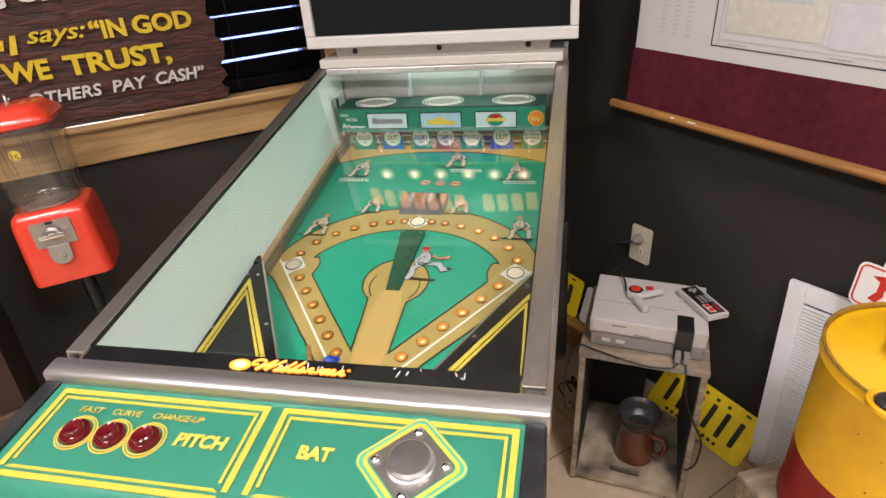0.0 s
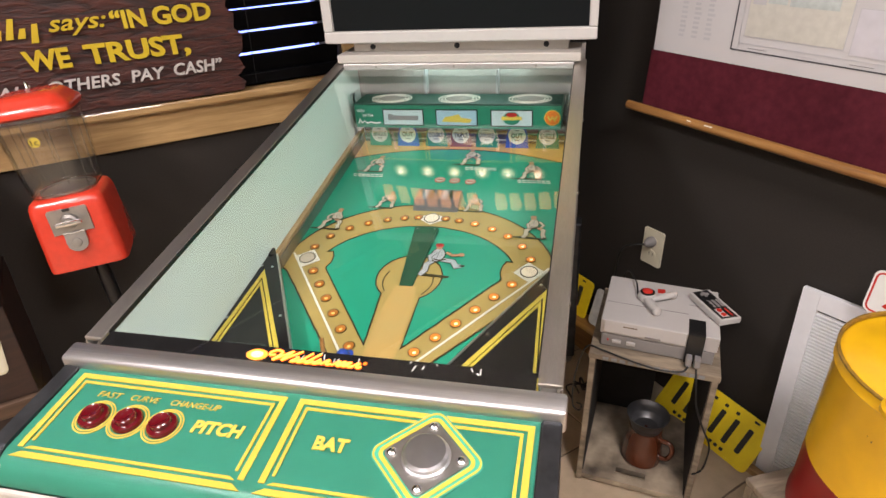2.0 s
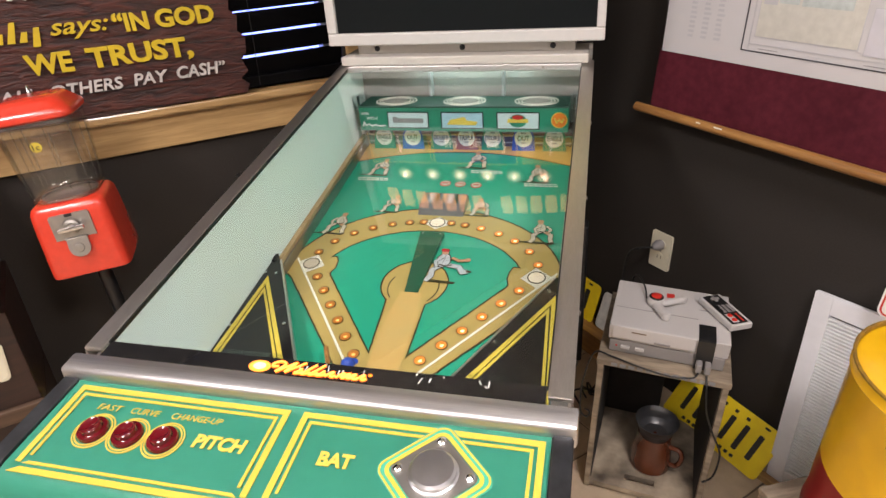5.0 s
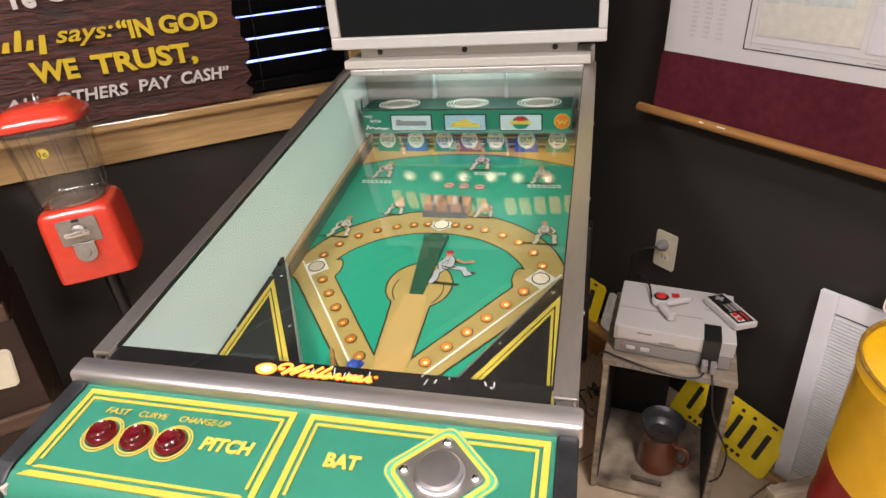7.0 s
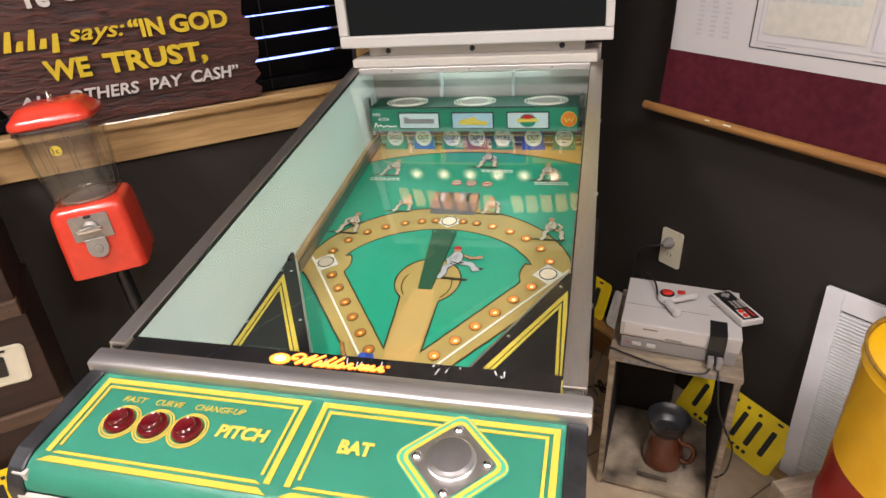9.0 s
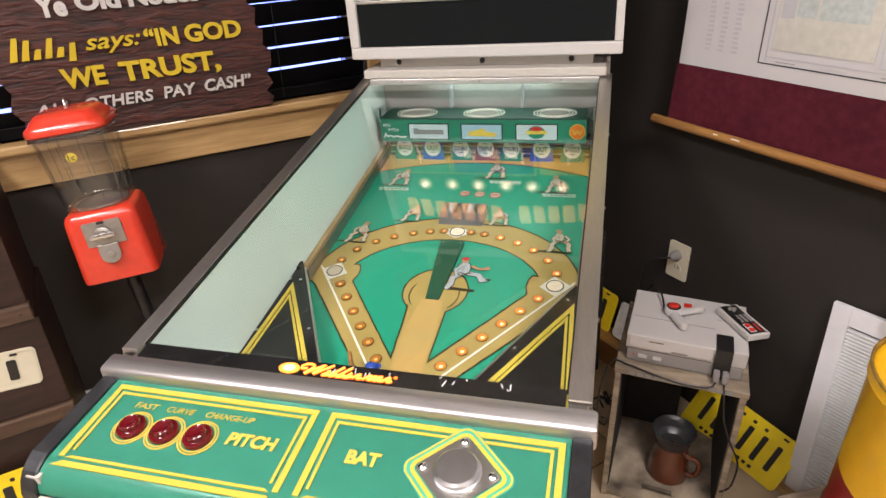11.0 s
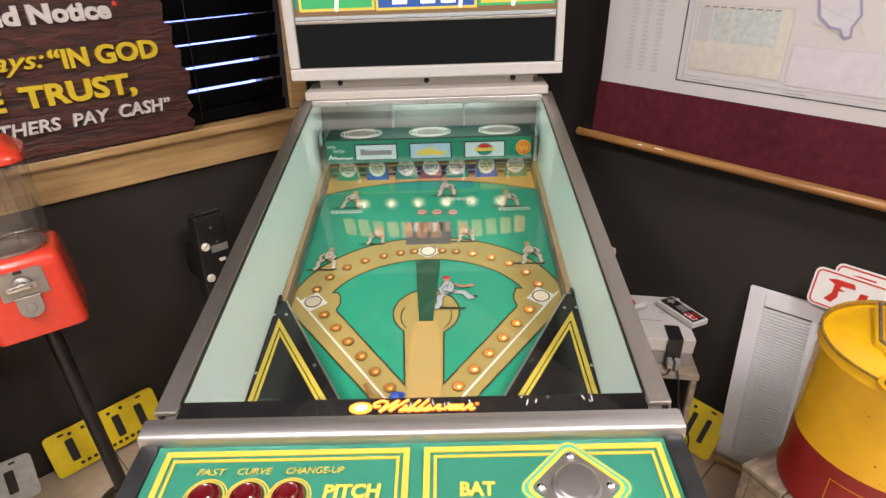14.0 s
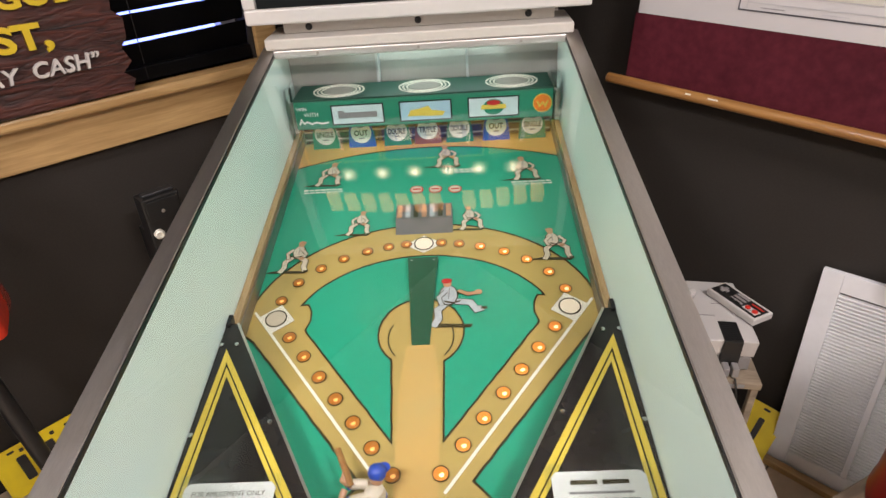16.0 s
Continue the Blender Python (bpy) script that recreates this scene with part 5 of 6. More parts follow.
def plate_thing(m, w, h, material, ink, label, chars, small=True, gap=0.0):
    """A pressed licence plate, its characters as plain bars."""
    ob = thing("licence_plate", m, label, "licence plate", "old licence plates")
    flat = lambda x, z, d: Vector((x, -d, z))
    part("plate_sheet", slab(rounded(0, w, 0, h, 0.014), 0.0018, 0.0018, flat), material, ob)
    part("pressed_rim", line(rounded(0.005, w - 0.005, 0.005, h - 0.005, 0.011), 0.003, 0.0035, 0.0016, flat, True), material, ob)
    cw = (w - 0.05) / chars
    for k in range(chars):
        x = 0.026 + cw * k
        part("character_bar", slab(rounded(x + cw * 0.33, x + cw * 0.67, h * 0.24, h * 0.76, 0.004, 3), 0.0038, 0.0022, flat), ink, ob)
    if small:
        for z, n_ in ((0.09, 10), (0.83, 5)):
            for k in range(n_):
                x = 0.062 + (w - 0.13) * k / n_
                part("print_bar", slab(rounded(x, x + 0.010, h * z, h * z + 0.009, 0.002, 2), 0.0034, 0.0016, flat), ink, ob)
    for x in (0.045, w - 0.045):
        part("bolt_slot", slab(rounded(x - 0.008, x + 0.008, h - 0.014, h - 0.008, 0.0025, 2), 0.0042, 0.0008, flat), BLACK, ob)
    return ob


plate_thing(LEFT_WALL @ pose(-1.470, -0.058, 0.004, -20, -3.5, 0), 0.305, 0.128, PLATE_YELLOW, PLATE_INK, "yellow licence plate with black characters leaning on the wall", 4)
plate_thing(LEFT_WALL @ pose(-1.766, -0.062, 0.016, -20, 4.0, 0), 0.250, 0.122, PLATE_WHITE, PLATE_INK, "worn white licence plate leaning on the dark wall", 3)

# dark wooden crates stacked at the left, with plates on and under them
FRONT = -0.30


def dark_crate(x0, x1, z0, z1, y0=FRONT, label="dark brown wooden crate with a worn bottom rail, stacked"):
    ob = thing("wooden_crate", LEFT_WALL, label, "crate", "stacked dark crates")
    part("front_board", box(x0, x1, y0, y0 + 0.018, z0 + 0.042, z1, 0.002), TRUNK_WOOD, ob)
    part("front_rail", box(x0 - 0.004, x1 + 0.004, y0 - 0.012, y0 + 0.016, z0, z0 + 0.0415, 0.004), TRUNK_RAIL, ob, "worn lighter bottom rail")
    for a in (x0, x1 - 0.018):
        part("end_board", box(a, a + 0.018, y0 + 0.019, y0 + 0.30, z0, z1 - 0.001, 0.002), TRUNK_WOOD, ob)
    part("back_board", box(x0 + 0.019, x1 - 0.019, y0 + 0.282, y0 + 0.299, z0, z1 - 0.001), TRUNK_WOOD, ob)
    part("bottom_board", box(x0 + 0.019, x1 - 0.019, y0 + 0.019, y0 + 0.281, z0 + 0.002, z0 + 0.014), TRUNK_WOOD, ob)
    for x in (x0 + 0.02, x1 - 0.02):
        part("nail", lathe([(0.003, 0), (0.002, 0.001)], 8, m=pose(x, y0 - 0.012, z0 + 0.02, 90)), BLACK, ob)
    return ob


dark_crate(-2.30, -1.616, 0.0, 0.2485)
dark_crate(-2.31, -1.616, 0.2495, 0.5485)
dark_crate(-2.32, -1.626, 0.5495, 0.86)
plate_thing(LEFT_WALL @ pose(-1.882, FRONT - 0.004, 0.392, -1, 5, 0), 0.228, 0.105, IVORY, PLATE_INK, "cream licence plate fixed to the dark crate", 3, small=False)
plate_thing(LEFT_WALL @ pose(-1.930, FRONT - 0.064, 0.012, -15, 0.2, 0), 0.305, 0.152, PLATE_YELLOW, PLATE_INK, "yellow licence plate leaning on the stacked crates", 4)

plate_thing(LEFT_WALL @ pose(-1.872, FRONT - 0.004, 0.690, -1, 1, 0), 0.220, 0.068, BOX_GREEN, PAPER, "small green licence plate fixed to the dark crate", 5, small=False)

# small black coin unit on the wall
unit = thing("coin_unit", LEFT_WALL, "small black box with two white knobs on the dark wall", "coin box")
part("case", box(-1.008, -0.922, -0.168, -0.122, 0.42, 0.695, 0.004), PLASTIC_BLACK, unit, "black painted steel case")
part("wall_bracket", box(-0.985, -0.940, -0.1215, -0.001, 0.46, 0.56, 0.003), PLASTIC_BLACK, unit, "black steel wall bracket")
part("tray_lip", box(-1.000, -0.930, -0.160, -0.140, 0.6955, 0.703, 0.002), DARK_STEEL, unit, "worn grey top lip")
part("front_cover", box(-1.002, -0.930, -0.173, -0.1685, 0.640, 0.688, 0.002), PLASTIC_BLACK, unit)
for z in (0.607, 0.510):
    part("knob", lathe([(0.0115, 0), (0.0115, 0.006), (0.008, 0.010), (0.006, 0.010), (0.0055, 0.007), (0.0005, 0.007)], 18, m=pose(-0.990, -0.168, z, 90)), CHALK, unit, "white round knob", True)
part("nameplate", box(-0.975, -0.926, -0.1705, -0.1685, 0.582, 0.604, 0.0008), GREY_INK, unit)
part("lever", box(-0.958, -0.940, -0.178, -0.1685, 0.553, 0.562, 0.002), CHALK, unit)
part("keyhole", lathe([(0.004, 0), (0.004, 0.002), (0.002, 0.003)], 10, m=pose(-0.968, -0.173, 0.660, 90)), ZINC, unit)
part("screw", lathe([(0.003, 0), (0.002, 0.002)], 10, m=pose(-0.955, -0.1685, 0.612, 90)), ZINC, unit)

# ---- things along the right wall ----
outlet = thing("power_outlet", RIGHT_WALL, "ivory power outlet with a plug in the upper socket", "power outlet")
wall_at = lambda x, z, h: Vector((x, -h, z))
part("cover_plate", slab(rounded(0.795, 0.866, 0.392, 0.506, 0.006), 0.006, 0.006, wall_at), IVORY, outlet)
for z in (0.428, 0.470):
    part("socket", slab(ellipse(0.8305, z, 0.016, 0.0145, 20), 0.008, 0.003, wall_at), IVORY, outlet)
    for dx in (-0.006, 0.006):
        part("socket_slot", box(0.8305 + dx - 0.001, 0.8305 + dx + 0.001, -0.0085, -0.0078, z - 0.003, z + 0.006), BLACK, outlet)
part("cover_screw", lathe([(0.003, 0), (0.002, 0.001)], 10, m=pose(0.8305, -0.0065, 0.449, 90)), ZINC, outlet)
plug = thing("power_lead", RIGHT_WALL, "grey plug with a black lead in the wall outlet", "power lead")
part("plug", lathe([(0.015, 0), (0.0165, 0.010), (0.012, 0.024), (0.006, 0.034)], 16, m=pose(0.8305, -0.0085, 0.471, 90)), CONSOLE_DARK, plug, "round grey plug", True)
part("cord", tube(smooth_line([(0.8305, -0.042, 0.471), (0.80, -0.062, 0.462), (0.765, -0.06, 0.43), (0.745, -0.05, 0.36), (0.735, -0.04, 0.2), (0.72, -0.05, 0.02)]), 0.0032, 8), CORD, plug, smooth=True)

# white return-air grille leaning on the wall
grille = thing("vent_grille", RIGHT_WALL @ pose(1.306, -0.044, 0.002, -3.6, -3.2, 0), "white metal return-air vent grille leaning on the wall", "vent grille")
GW, GH = 0.345, 0.548
# dark backing sheet, its colour deepening the shade between the louvres
part("grille_back", box(0.02, GW - 0.02, -0.003, -0.001, 0.02, GH - 0.02), mat("dark backing as louvre shade", (0.05, 0.05, 0.052), 0.6, vary=0.1), grille)
for n_, b_ in (("frame_side", box(0, 0.041, -0.014, 0, 0, GH, 0.001)), ("frame_side", box(GW - 0.034, GW, -0.014, 0, 0, GH, 0.003)), ("frame_head", box(0.0415, GW - 0.0345, -0.014, 0, GH - 0.044, GH, 0.001)), ("frame_foot", box(0.0415, GW - 0.0345, -0.014, 0, 0, 0.044, 0.001)), ("mullion", box(0.1555, 0.1685, -0.012, -0.001, 0.041, GH - 0.041, 0.002))):
    part(n_, b_, WHITE_METAL, grille)
for x0, x1 in ((0.0415, 0.155), (0.169, GW - 0.036)):
    slat_me = None
    for k in range(52):
        if slat_me is None:
            so = part("louvre", box(x0, x1, -0.0125, -0.0035, -0.0016, 0.0016), WHITE_METAL, grille)
            for v in so.data.vertices:
                v.co.z -= (-0.0035 - v.co.y) * 0.22
            slat_me = so.data
        else:
            so = new("louvre", slat_me)
            so.parent = grille
        so.location = (0, 0, 0.046 + 0.0088 * k)

# licence plates on the floor by the right wall
plate_thing(RIGHT_WALL @ pose(1.000, -0.106, 0.024, -38, 4.2, 0), 0.305, 0.145, PLATE_YELLOW, PLATE_INK, "yellow licence plate with black characters behind the crate", 6)
plate_thing(RIGHT_WALL @ pose(0.366, -0.040, 0.094, -12, 2, 0), 0.262, 0.140, PLATE_YELLOW, PLATE_INK, "yellow licence plate leaning in the corner", 4)
plate_thing(RIGHT_WALL @ pose(0.648, -0.045, 0.0935, -14, 1, 0), 0.200, 0.130, PLATE_WHITE, PLASTIC_RED, "white licence plate with red characters leaning on the wall", 3)

block = thing("wooden_board", RIGHT_WALL, "brown wooden board on edge along the wall under plates", "board")
part("board", box(0.34, 0.86, -0.085, -0.006, 0.0005, 0.0855, 0.003), ROD_WOOD, block)

# wall map on its rod
wmap = thing("wall_map", RIGHT_WALL, "large white roll-down wall map with maroon band and wooden rod", "wall map")
on_map = lambda x, z, h: Vector((x, -0.050 - 0.010 * math.exp(-((z - 0.86) / 0.12) ** 2) - h, z))


def sheet(x0, x1, zs, thick=0.0015):
    bm = bmesh.new()
    f_ = [[bm.verts.new(on_map(x, z, 0)) for x in (x0, x1)] for z in zs]
    b_ = [[bm.verts.new(on_map(x, z, -thick)) for x in (x0, x1)] for z in zs]
    for r in range(len(zs) - 1):
        bm.faces.new((f_[r][0], f_[r][1], f_[r + 1][1], f_[r + 1][0]))
        bm.faces.new((b_[r][0], b_[r + 1][0], b_[r + 1][1], b_[r][1]))
        bm.faces.new((f_[r][0], f_[r + 1][0], b_[r + 1][0], b_[r][0]))
        bm.faces.new((f_[r][1], b_[r][1], b_[r + 1][1], f_[r + 1][1]))
    return bm


part("cloth_band", sheet(0.768, 2.16, [0.868 + 0.0147 * k for k in range(11)]), MAROON, wmap, "dusty maroon cloth band", True)
paper = part("map_sheet", sheet(0.774, 2.155, [1.0155, 1.1, 1.3, 1.6, 1.95]), PAPER_MAP, wmap, "glossy white printed map sheet")
rodp = part("bottom_rod", lathe([(0.007, 0), (0.0115, 0.004), (0.0118, 0.7), (0.0115, 1.49), (0.007, 1.494)], 18, m=pose(0.722, -0.066, 0.866, 0, 90.7, 0)), ROD_WOOD, wmap, "varnished wooden rod", True)
for x in (0.925, 0.975, 0.985):
    part("scuff", box(x, x + 0.012, -0.0768, -0.0755, 0.868, 0.871), CHALK, rodp)
part("top_rod", tube([(0.73, -0.052, 1.955), (2.2, -0.052, 1.955)], 0.012, 12), ROD_WOOD, wmap, smooth=True)
for z0, z1, x0, x1, m_, h in ((1.0465, 1.0492, 0.988, 2.10, MAP_INK, 0.0015), (1.9, 1.9027, 0.988, 2.10, MAP_INK, 0.0015), (1.062, 1.0635, 1.004, 2.085, MAP_FAINT, 0.0015),
                              (1.078, 1.232, 1.014, 1.232, MAP_FAINT, 0.0012), (1.080, 1.230, 1.016, 1.230, MAP_YELLOW, 0.0018), (1.146, 1.222, 1.022, 1.052, MAP_FAINT, 0.0024), (1.150, 1.218, 1.056, 1.098, MAP_TEAL, 0.0024), (1.148, 1.226, 1.104, 1.205, MAP_TEAL, 0.0024),
                              (1.088, 1.140, 1.022, 1.215, MAP_YELLOW, 0.0024), (1.070, 1.158, 1.242, 1.62, MAP_FAINT, 0.0012), (1.072, 1.156, 1.244, 1.618, MAP_LILAC, 0.0018)):
    part("map_print", slab([(x0, z0), (x1, z0), (x1, z1), (x0, z1)], h, 0.0006, on_map), m_, paper)
for x in (0.988, 1.004):
    part("map_print", slab([(x, 1.0465), (x + 0.0026 - 0.001 * (x > 1), 1.0465), (x + 0.0026 - 0.001 * (x > 1), 1.90), (x, 1.90)], 0.0015, 0.0006, on_map), MAP_INK if x < 1 else MAP_FAINT, paper)
for k in range(9):
    part("scale_mark", slab([(1.03 + 0.11 * k, 1.054), (1.075 + 0.11 * k, 1.054), (1.075 + 0.11 * k, 1.0552), (1.03 + 0.11 * k, 1.0552)], 0.0015, 0.0006, on_map), MAP_FAINT if k % 2 else GREY_INK, paper)
for c in range(3):
    for k in range(34):
        z = 1.058 + 0.0105 * k
        w = 0.014 + 0.010 * abs(noise.noise((c * 3.1, k * 0.9, 2)))
        x = 0.842 + 0.036 * c
        part("index_bar", slab([(x, z), (x + w, z), (x + w, z + 0.0055), (x, z + 0.0055)], 0.0012, 0.0006, on_map), MAP_FAINT, paper)
for k in range(9):
    part("caption_bar", slab([(1.03 + 0.02 * k, 1.2235), (1.043 + 0.02 * k, 1.2235), (1.043 + 0.02 * k, 1.2265), (1.03 + 0.02 * k, 1.2265)], 0.003, 0.0006, on_map), GREY_INK, paper)
state = [(1.262, 1.34), (1.270, 1.257), (1.280, 1.220), (1.304, 1.200), (1.324, 1.197), (1.334, 1.181), (1.347, 1.184), (1.345, 1.203), (1.356, 1.227), (1.346, 1.262), (1.362, 1.31), (1.42, 1.36)]
part("map_print", slab(state + [(1.42, 1.55), (1.262, 1.55)], 0.0012, 0.0006, on_map), MAP_LILAC, paper)
part("map_print", line(state, 0.005, 0.002, 0.0006, on_map), mat("violet map border", (0.28, 0.26, 0.38), 0.6, vary=0.1), paper)
for pts in ([(1.27, 1.24), (1.30, 1.225), (1.36, 1.205), (1.38, 1.17)], [(1.27, 1.20), (1.31, 1.19), (1.34, 1.17)], [(1.46, 1.18), (1.50, 1.22), (1.56, 1.24), (1.62, 1.27)], [(1.48, 1.17), (1.55, 1.19), (1.63, 1.20)]):
    part("map_print", line(pts, 0.005, 0.0012, 0.0006, on_map), MAP_YELLOW, paper)
    part("map_print", line([(x, z + 0.006) for x, z in pts], 0.0012, 0.0018, 0.0006, on_map), MAP_FAINT, paper)

# two red and white signs fixed to the wall
for dx, dz, y, lab in ((0.034, 0.012, -0.030, "white rounded sign with red border behind another sign"), (0.0, 0.0, -0.055, "white rounded metal sign with red border and red lettering")):
    sg = thing("metal_sign", RIGHT_WALL @ pose(1.412 + dx, y, 0.576 + dz, -4, 1.0, 0), lab, "sign", "red and white signs")
    part("sign_sheet", slab(rounded(0, 0.34, 0, 0.098, 0.016), 0.002, 0.002, wall_at), PAPER, sg)
    part("sign_border", line(rounded(0.006, 0.334, 0.006, 0.092, 0.012), 0.0036, 0.0026, 0.0008, wall_at, True), PLASTIC_RED, sg)
    part("sign_hanger", box(0.15, 0.17, 0.001, -y, 0.07, 0.08), ZINC, sg)
    part("logo_shape", slab([(0.034, 0.024), (0.050, 0.020), (0.060, 0.038), (0.058, 0.052), (0.072, 0.056), (0.058, 0.060), (0.062, 0.066), (0.090, 0.068), (0.084, 0.080), (0.048, 0.080), (0.030, 0.074), (0.046, 0.066), (0.046, 0.044)], 0.003, 0.0008, wall_at), PLASTIC_RED, sg)
    for k in range(7):
        x, h = 0.095 + 0.033 * k, (0.040, 0.034, 0.034, 0.034, 0.046, 0.034, 0.034)[k]
        part("logo_bar", slab([(x, 0.024), (x + 0.016, 0.024), (x + 0.022, 0.024 + h), (x + 0.006, 0.024 + h)], 0.003, 0.0008, wall_at), PLASTIC_RED, sg)


# ---- crate with the console ----
CR = pose(0.343, 1.195, 0, 0, 0, -7.5)
crate = thing("wooden_crate", CR, "weathered wooden crate standing on end, open in front", "crate")
CW, CD, CH = 0.282, 0.300, 0.404
part("side_board", box(0, 0.014, 0, CD, 0, CH, 0.002), CRATE_WOOD, crate)
part("side_board", box(CW - 0.014, CW, 0, CD, 0, CH, 0.002), CRATE_WOOD, crate)
for k in range(2):
    part("top_board", box(-0.003, CW + 0.003, -0.002 + 0.152 * k, 0.149 + 0.152 * k, CH + 0.0005, CH + 0.0165, 0.002), CRATE_WOOD, crate, "worn board with faded print")
for k in range(12):
    x = 0.03 + 0.019 * k
    part("print_bar", box(x, x + 0.013, -0.0028, -0.0022, CH + 0.004, CH + 0.013), GREY_INK, crate)
fb = bmesh.new()
for x0, x1, y0, y1 in ((0.0145, CW - 0.0145, 0.0485, CD), (0.0145, CW - 0.0145, 0.0, 0.0295), (0.0145, 0.0975, 0.0297, 0.0483), (0.1725, CW - 0.0145, 0.0297, 0.0483)):
    box(x0, x1, y0, y1, 0.010, 0.026, bm=fb)
# added black board: paints the shade seen through the open back
part("back_board", box(0.0145, 0.165, CD - 0.014, CD - 0.002, 0.0265, CH, 0.001), SOOT_SHADE, crate, "added near-black back board painted as shade")
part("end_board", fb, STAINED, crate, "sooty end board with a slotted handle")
# thin black sheets put soot and the crate's inner shade into the colour
part("inner_face", box(0.0142, 0.0160, 0.012, CD - 0.016, 0.0268, CH - 0.001), SOOT_SHADE, crate, "inner face blackened for soot and shade")
part("inner_face", box(CW - 0.0160, CW - 0.0142, 0.012, CD - 0.016, 0.0268, CH - 0.001), SOOT_SHADE, crate, "inner face blackened for soot and shade")

jug = thing("pitcher", CR @ pose(0.156, 0.108, 0.026, 0, 0, -20), "brown glazed pitcher with a dull metal funnel rim", "pitcher")
part("body", lathe([(0.044, 0), (0.050, 0.006), (0.051, 0.03), (0.045, 0.075), (0.040, 0.105), (0.042, 0.112), (0.039, 0.110)], 32), MUG_BROWN, jug, "brown glazed body", True)
part("rim", lathe([(0.038, 0.108), (0.044, 0.130), (0.051, 0.150), (0.054, 0.153), (0.051, 0.151), (0.043, 0.125), (0.030, 0.112), (0.004, 0.110)], 32, close=False), PEWTER, jug, "dull metal flared rim", True)
part("handle", tube(smooth_line([(0.040, 0, 0.085), (0.068, 0, 0.086), (0.076, 0, 0.062), (0.066, 0, 0.034), (0.047, 0, 0.028)]), 0.0065, 10), MUG_BROWN, jug, smooth=True)

# game console
CN = CR @ pose(0.014, 0.029, CH + 0.0165, 0, 0, 0)
con = thing("game_console", CN, "grey game console with controllers on top, on a crate", "game console")
part("lower_case", box(0.004, 0.252, 0.006, 0.200, 0.002, 0.036, 0.003), CONSOLE_DARK, con, "darker grey lower case")
up = box(0, 0.256, 0, 0.203, 0.0365, 0.080, 0.0025)
for v in up.verts:
    if v.co.y < 0.01 and v.co.z < 0.05:
        v.co.y += 0.006
part("upper_case", up, CONSOLE_LIGHT, con, "light grey upper case")
part("front_flap", box(0.008, 0.186, -0.0015, 0.006, 0.046, 0.079, 0.0015), CONSOLE_LIGHT, con)
part("flap_groove", box(0.006, 0.188, 0.0785, 0.0800, 0.0798, 0.0806), CONSOLE_DARK, con)
part("flap_lip", box(0.10, 0.135, -0.003, -0.0012, 0.047, 0.052, 0.0008), CONSOLE_DARK, con)
part("name_bar", box(0.050, 0.082, -0.0019, -0.0012, 0.066, 0.069), RUST, con)
part("black_strip", box(0.190, 0.226, -0.0025, 0.060, 0.0795, 0.0815, 0.0006), PLASTIC_BLACK, con, "ribbed black plastic strip")
part("black_front", box(0.190, 0.226, -0.0035, 0.004, 0.003, 0.0792, 0.001), PLASTIC_BLACK, con)
for k in range(10):
    part("strip_rib", box(0.1905, 0.2255, 0.0 + 0.006 * k, 0.003 + 0.006 * k, 0.0816, 0.0826), PLASTIC_BLACK, con)
for x in (0.030, 0.062):
    part("push_button", box(x, x + 0.020, 0.000, 0.0058, 0.017, 0.025, 0.001), CONSOLE_LIGHT, con)
part("power_light", box(0.018, 0.022, 0.004, 0.0058, 0.019, 0.023), PLASTIC_RED, con)
for x in (0.193, 0.211):
    part("port_plug", box(x, x + 0.013, -0.026, -0.0036, 0.008, 0.030, 0.0025), CONSOLE_DARK, con, "grey controller plug")
part("vent_groove", box(0.19, 0.25, 0.12, 0.1215, 0.0798, 0.0806), CONSOLE_DARK, con)

pad = thing("game_controller", CN @ pose(0.2425, 0.113, 0.0825, 0, 0, -57), "rectangular grey controller with black face on the console", "game controller")
part("shell", box(-0.062, 0.062, -0.027, 0.027, 0, 0.016, 0.003), CONSOLE_LIGHT, pad)
face = part("face", box(-0.057, 0.057, -0.021, 0.019, 0.0162, 0.0172, 0.0004), PLASTIC_BLACK, pad, "black printed face")
for k in range(3):
    part("face_stripe", box(-0.016, 0.014, -0.012 + 0.011 * k, -0.005 + 0.011 * k, 0.0174, 0.018), CONSOLE_DARK, face)
for a, b in ((0.010, 0.0035), (0.0035, 0.010)):
    part("direction_pad", box(-0.040 - a, -0.040 + a, -0.001 - b, -0.001 + b, 0.0174, 0.0205 - 0.0004 * (a > 0.005), 0.0006), CONSOLE_DARK, face)
for x in (0.028, 0.045):
    part("button_ground", box(x - 0.008, x + 0.008, -0.016, 0.000, 0.0174, 0.0181), CONSOLE_LIGHT, face)
    part("round_button", lathe([(0.006, 0), (0.006, 0.002), (0.004, 0.003), (0.0005, 0.0026)], 18, m=pose(x, -0.008, 0.0181)), PLASTIC_RED, face, smooth=True)
for x in (-0.009, 0.005):
    part("small_button", box(x - 0.005, x + 0.005, -0.0135, -0.0105, 0.0182, 0.0195, 0.0005), PLASTIC_BLACK, face)
part("name_bar", box(0.022, 0.052, 0.008, 0.012, 0.0174, 0.0178), PLASTIC_RED, face)

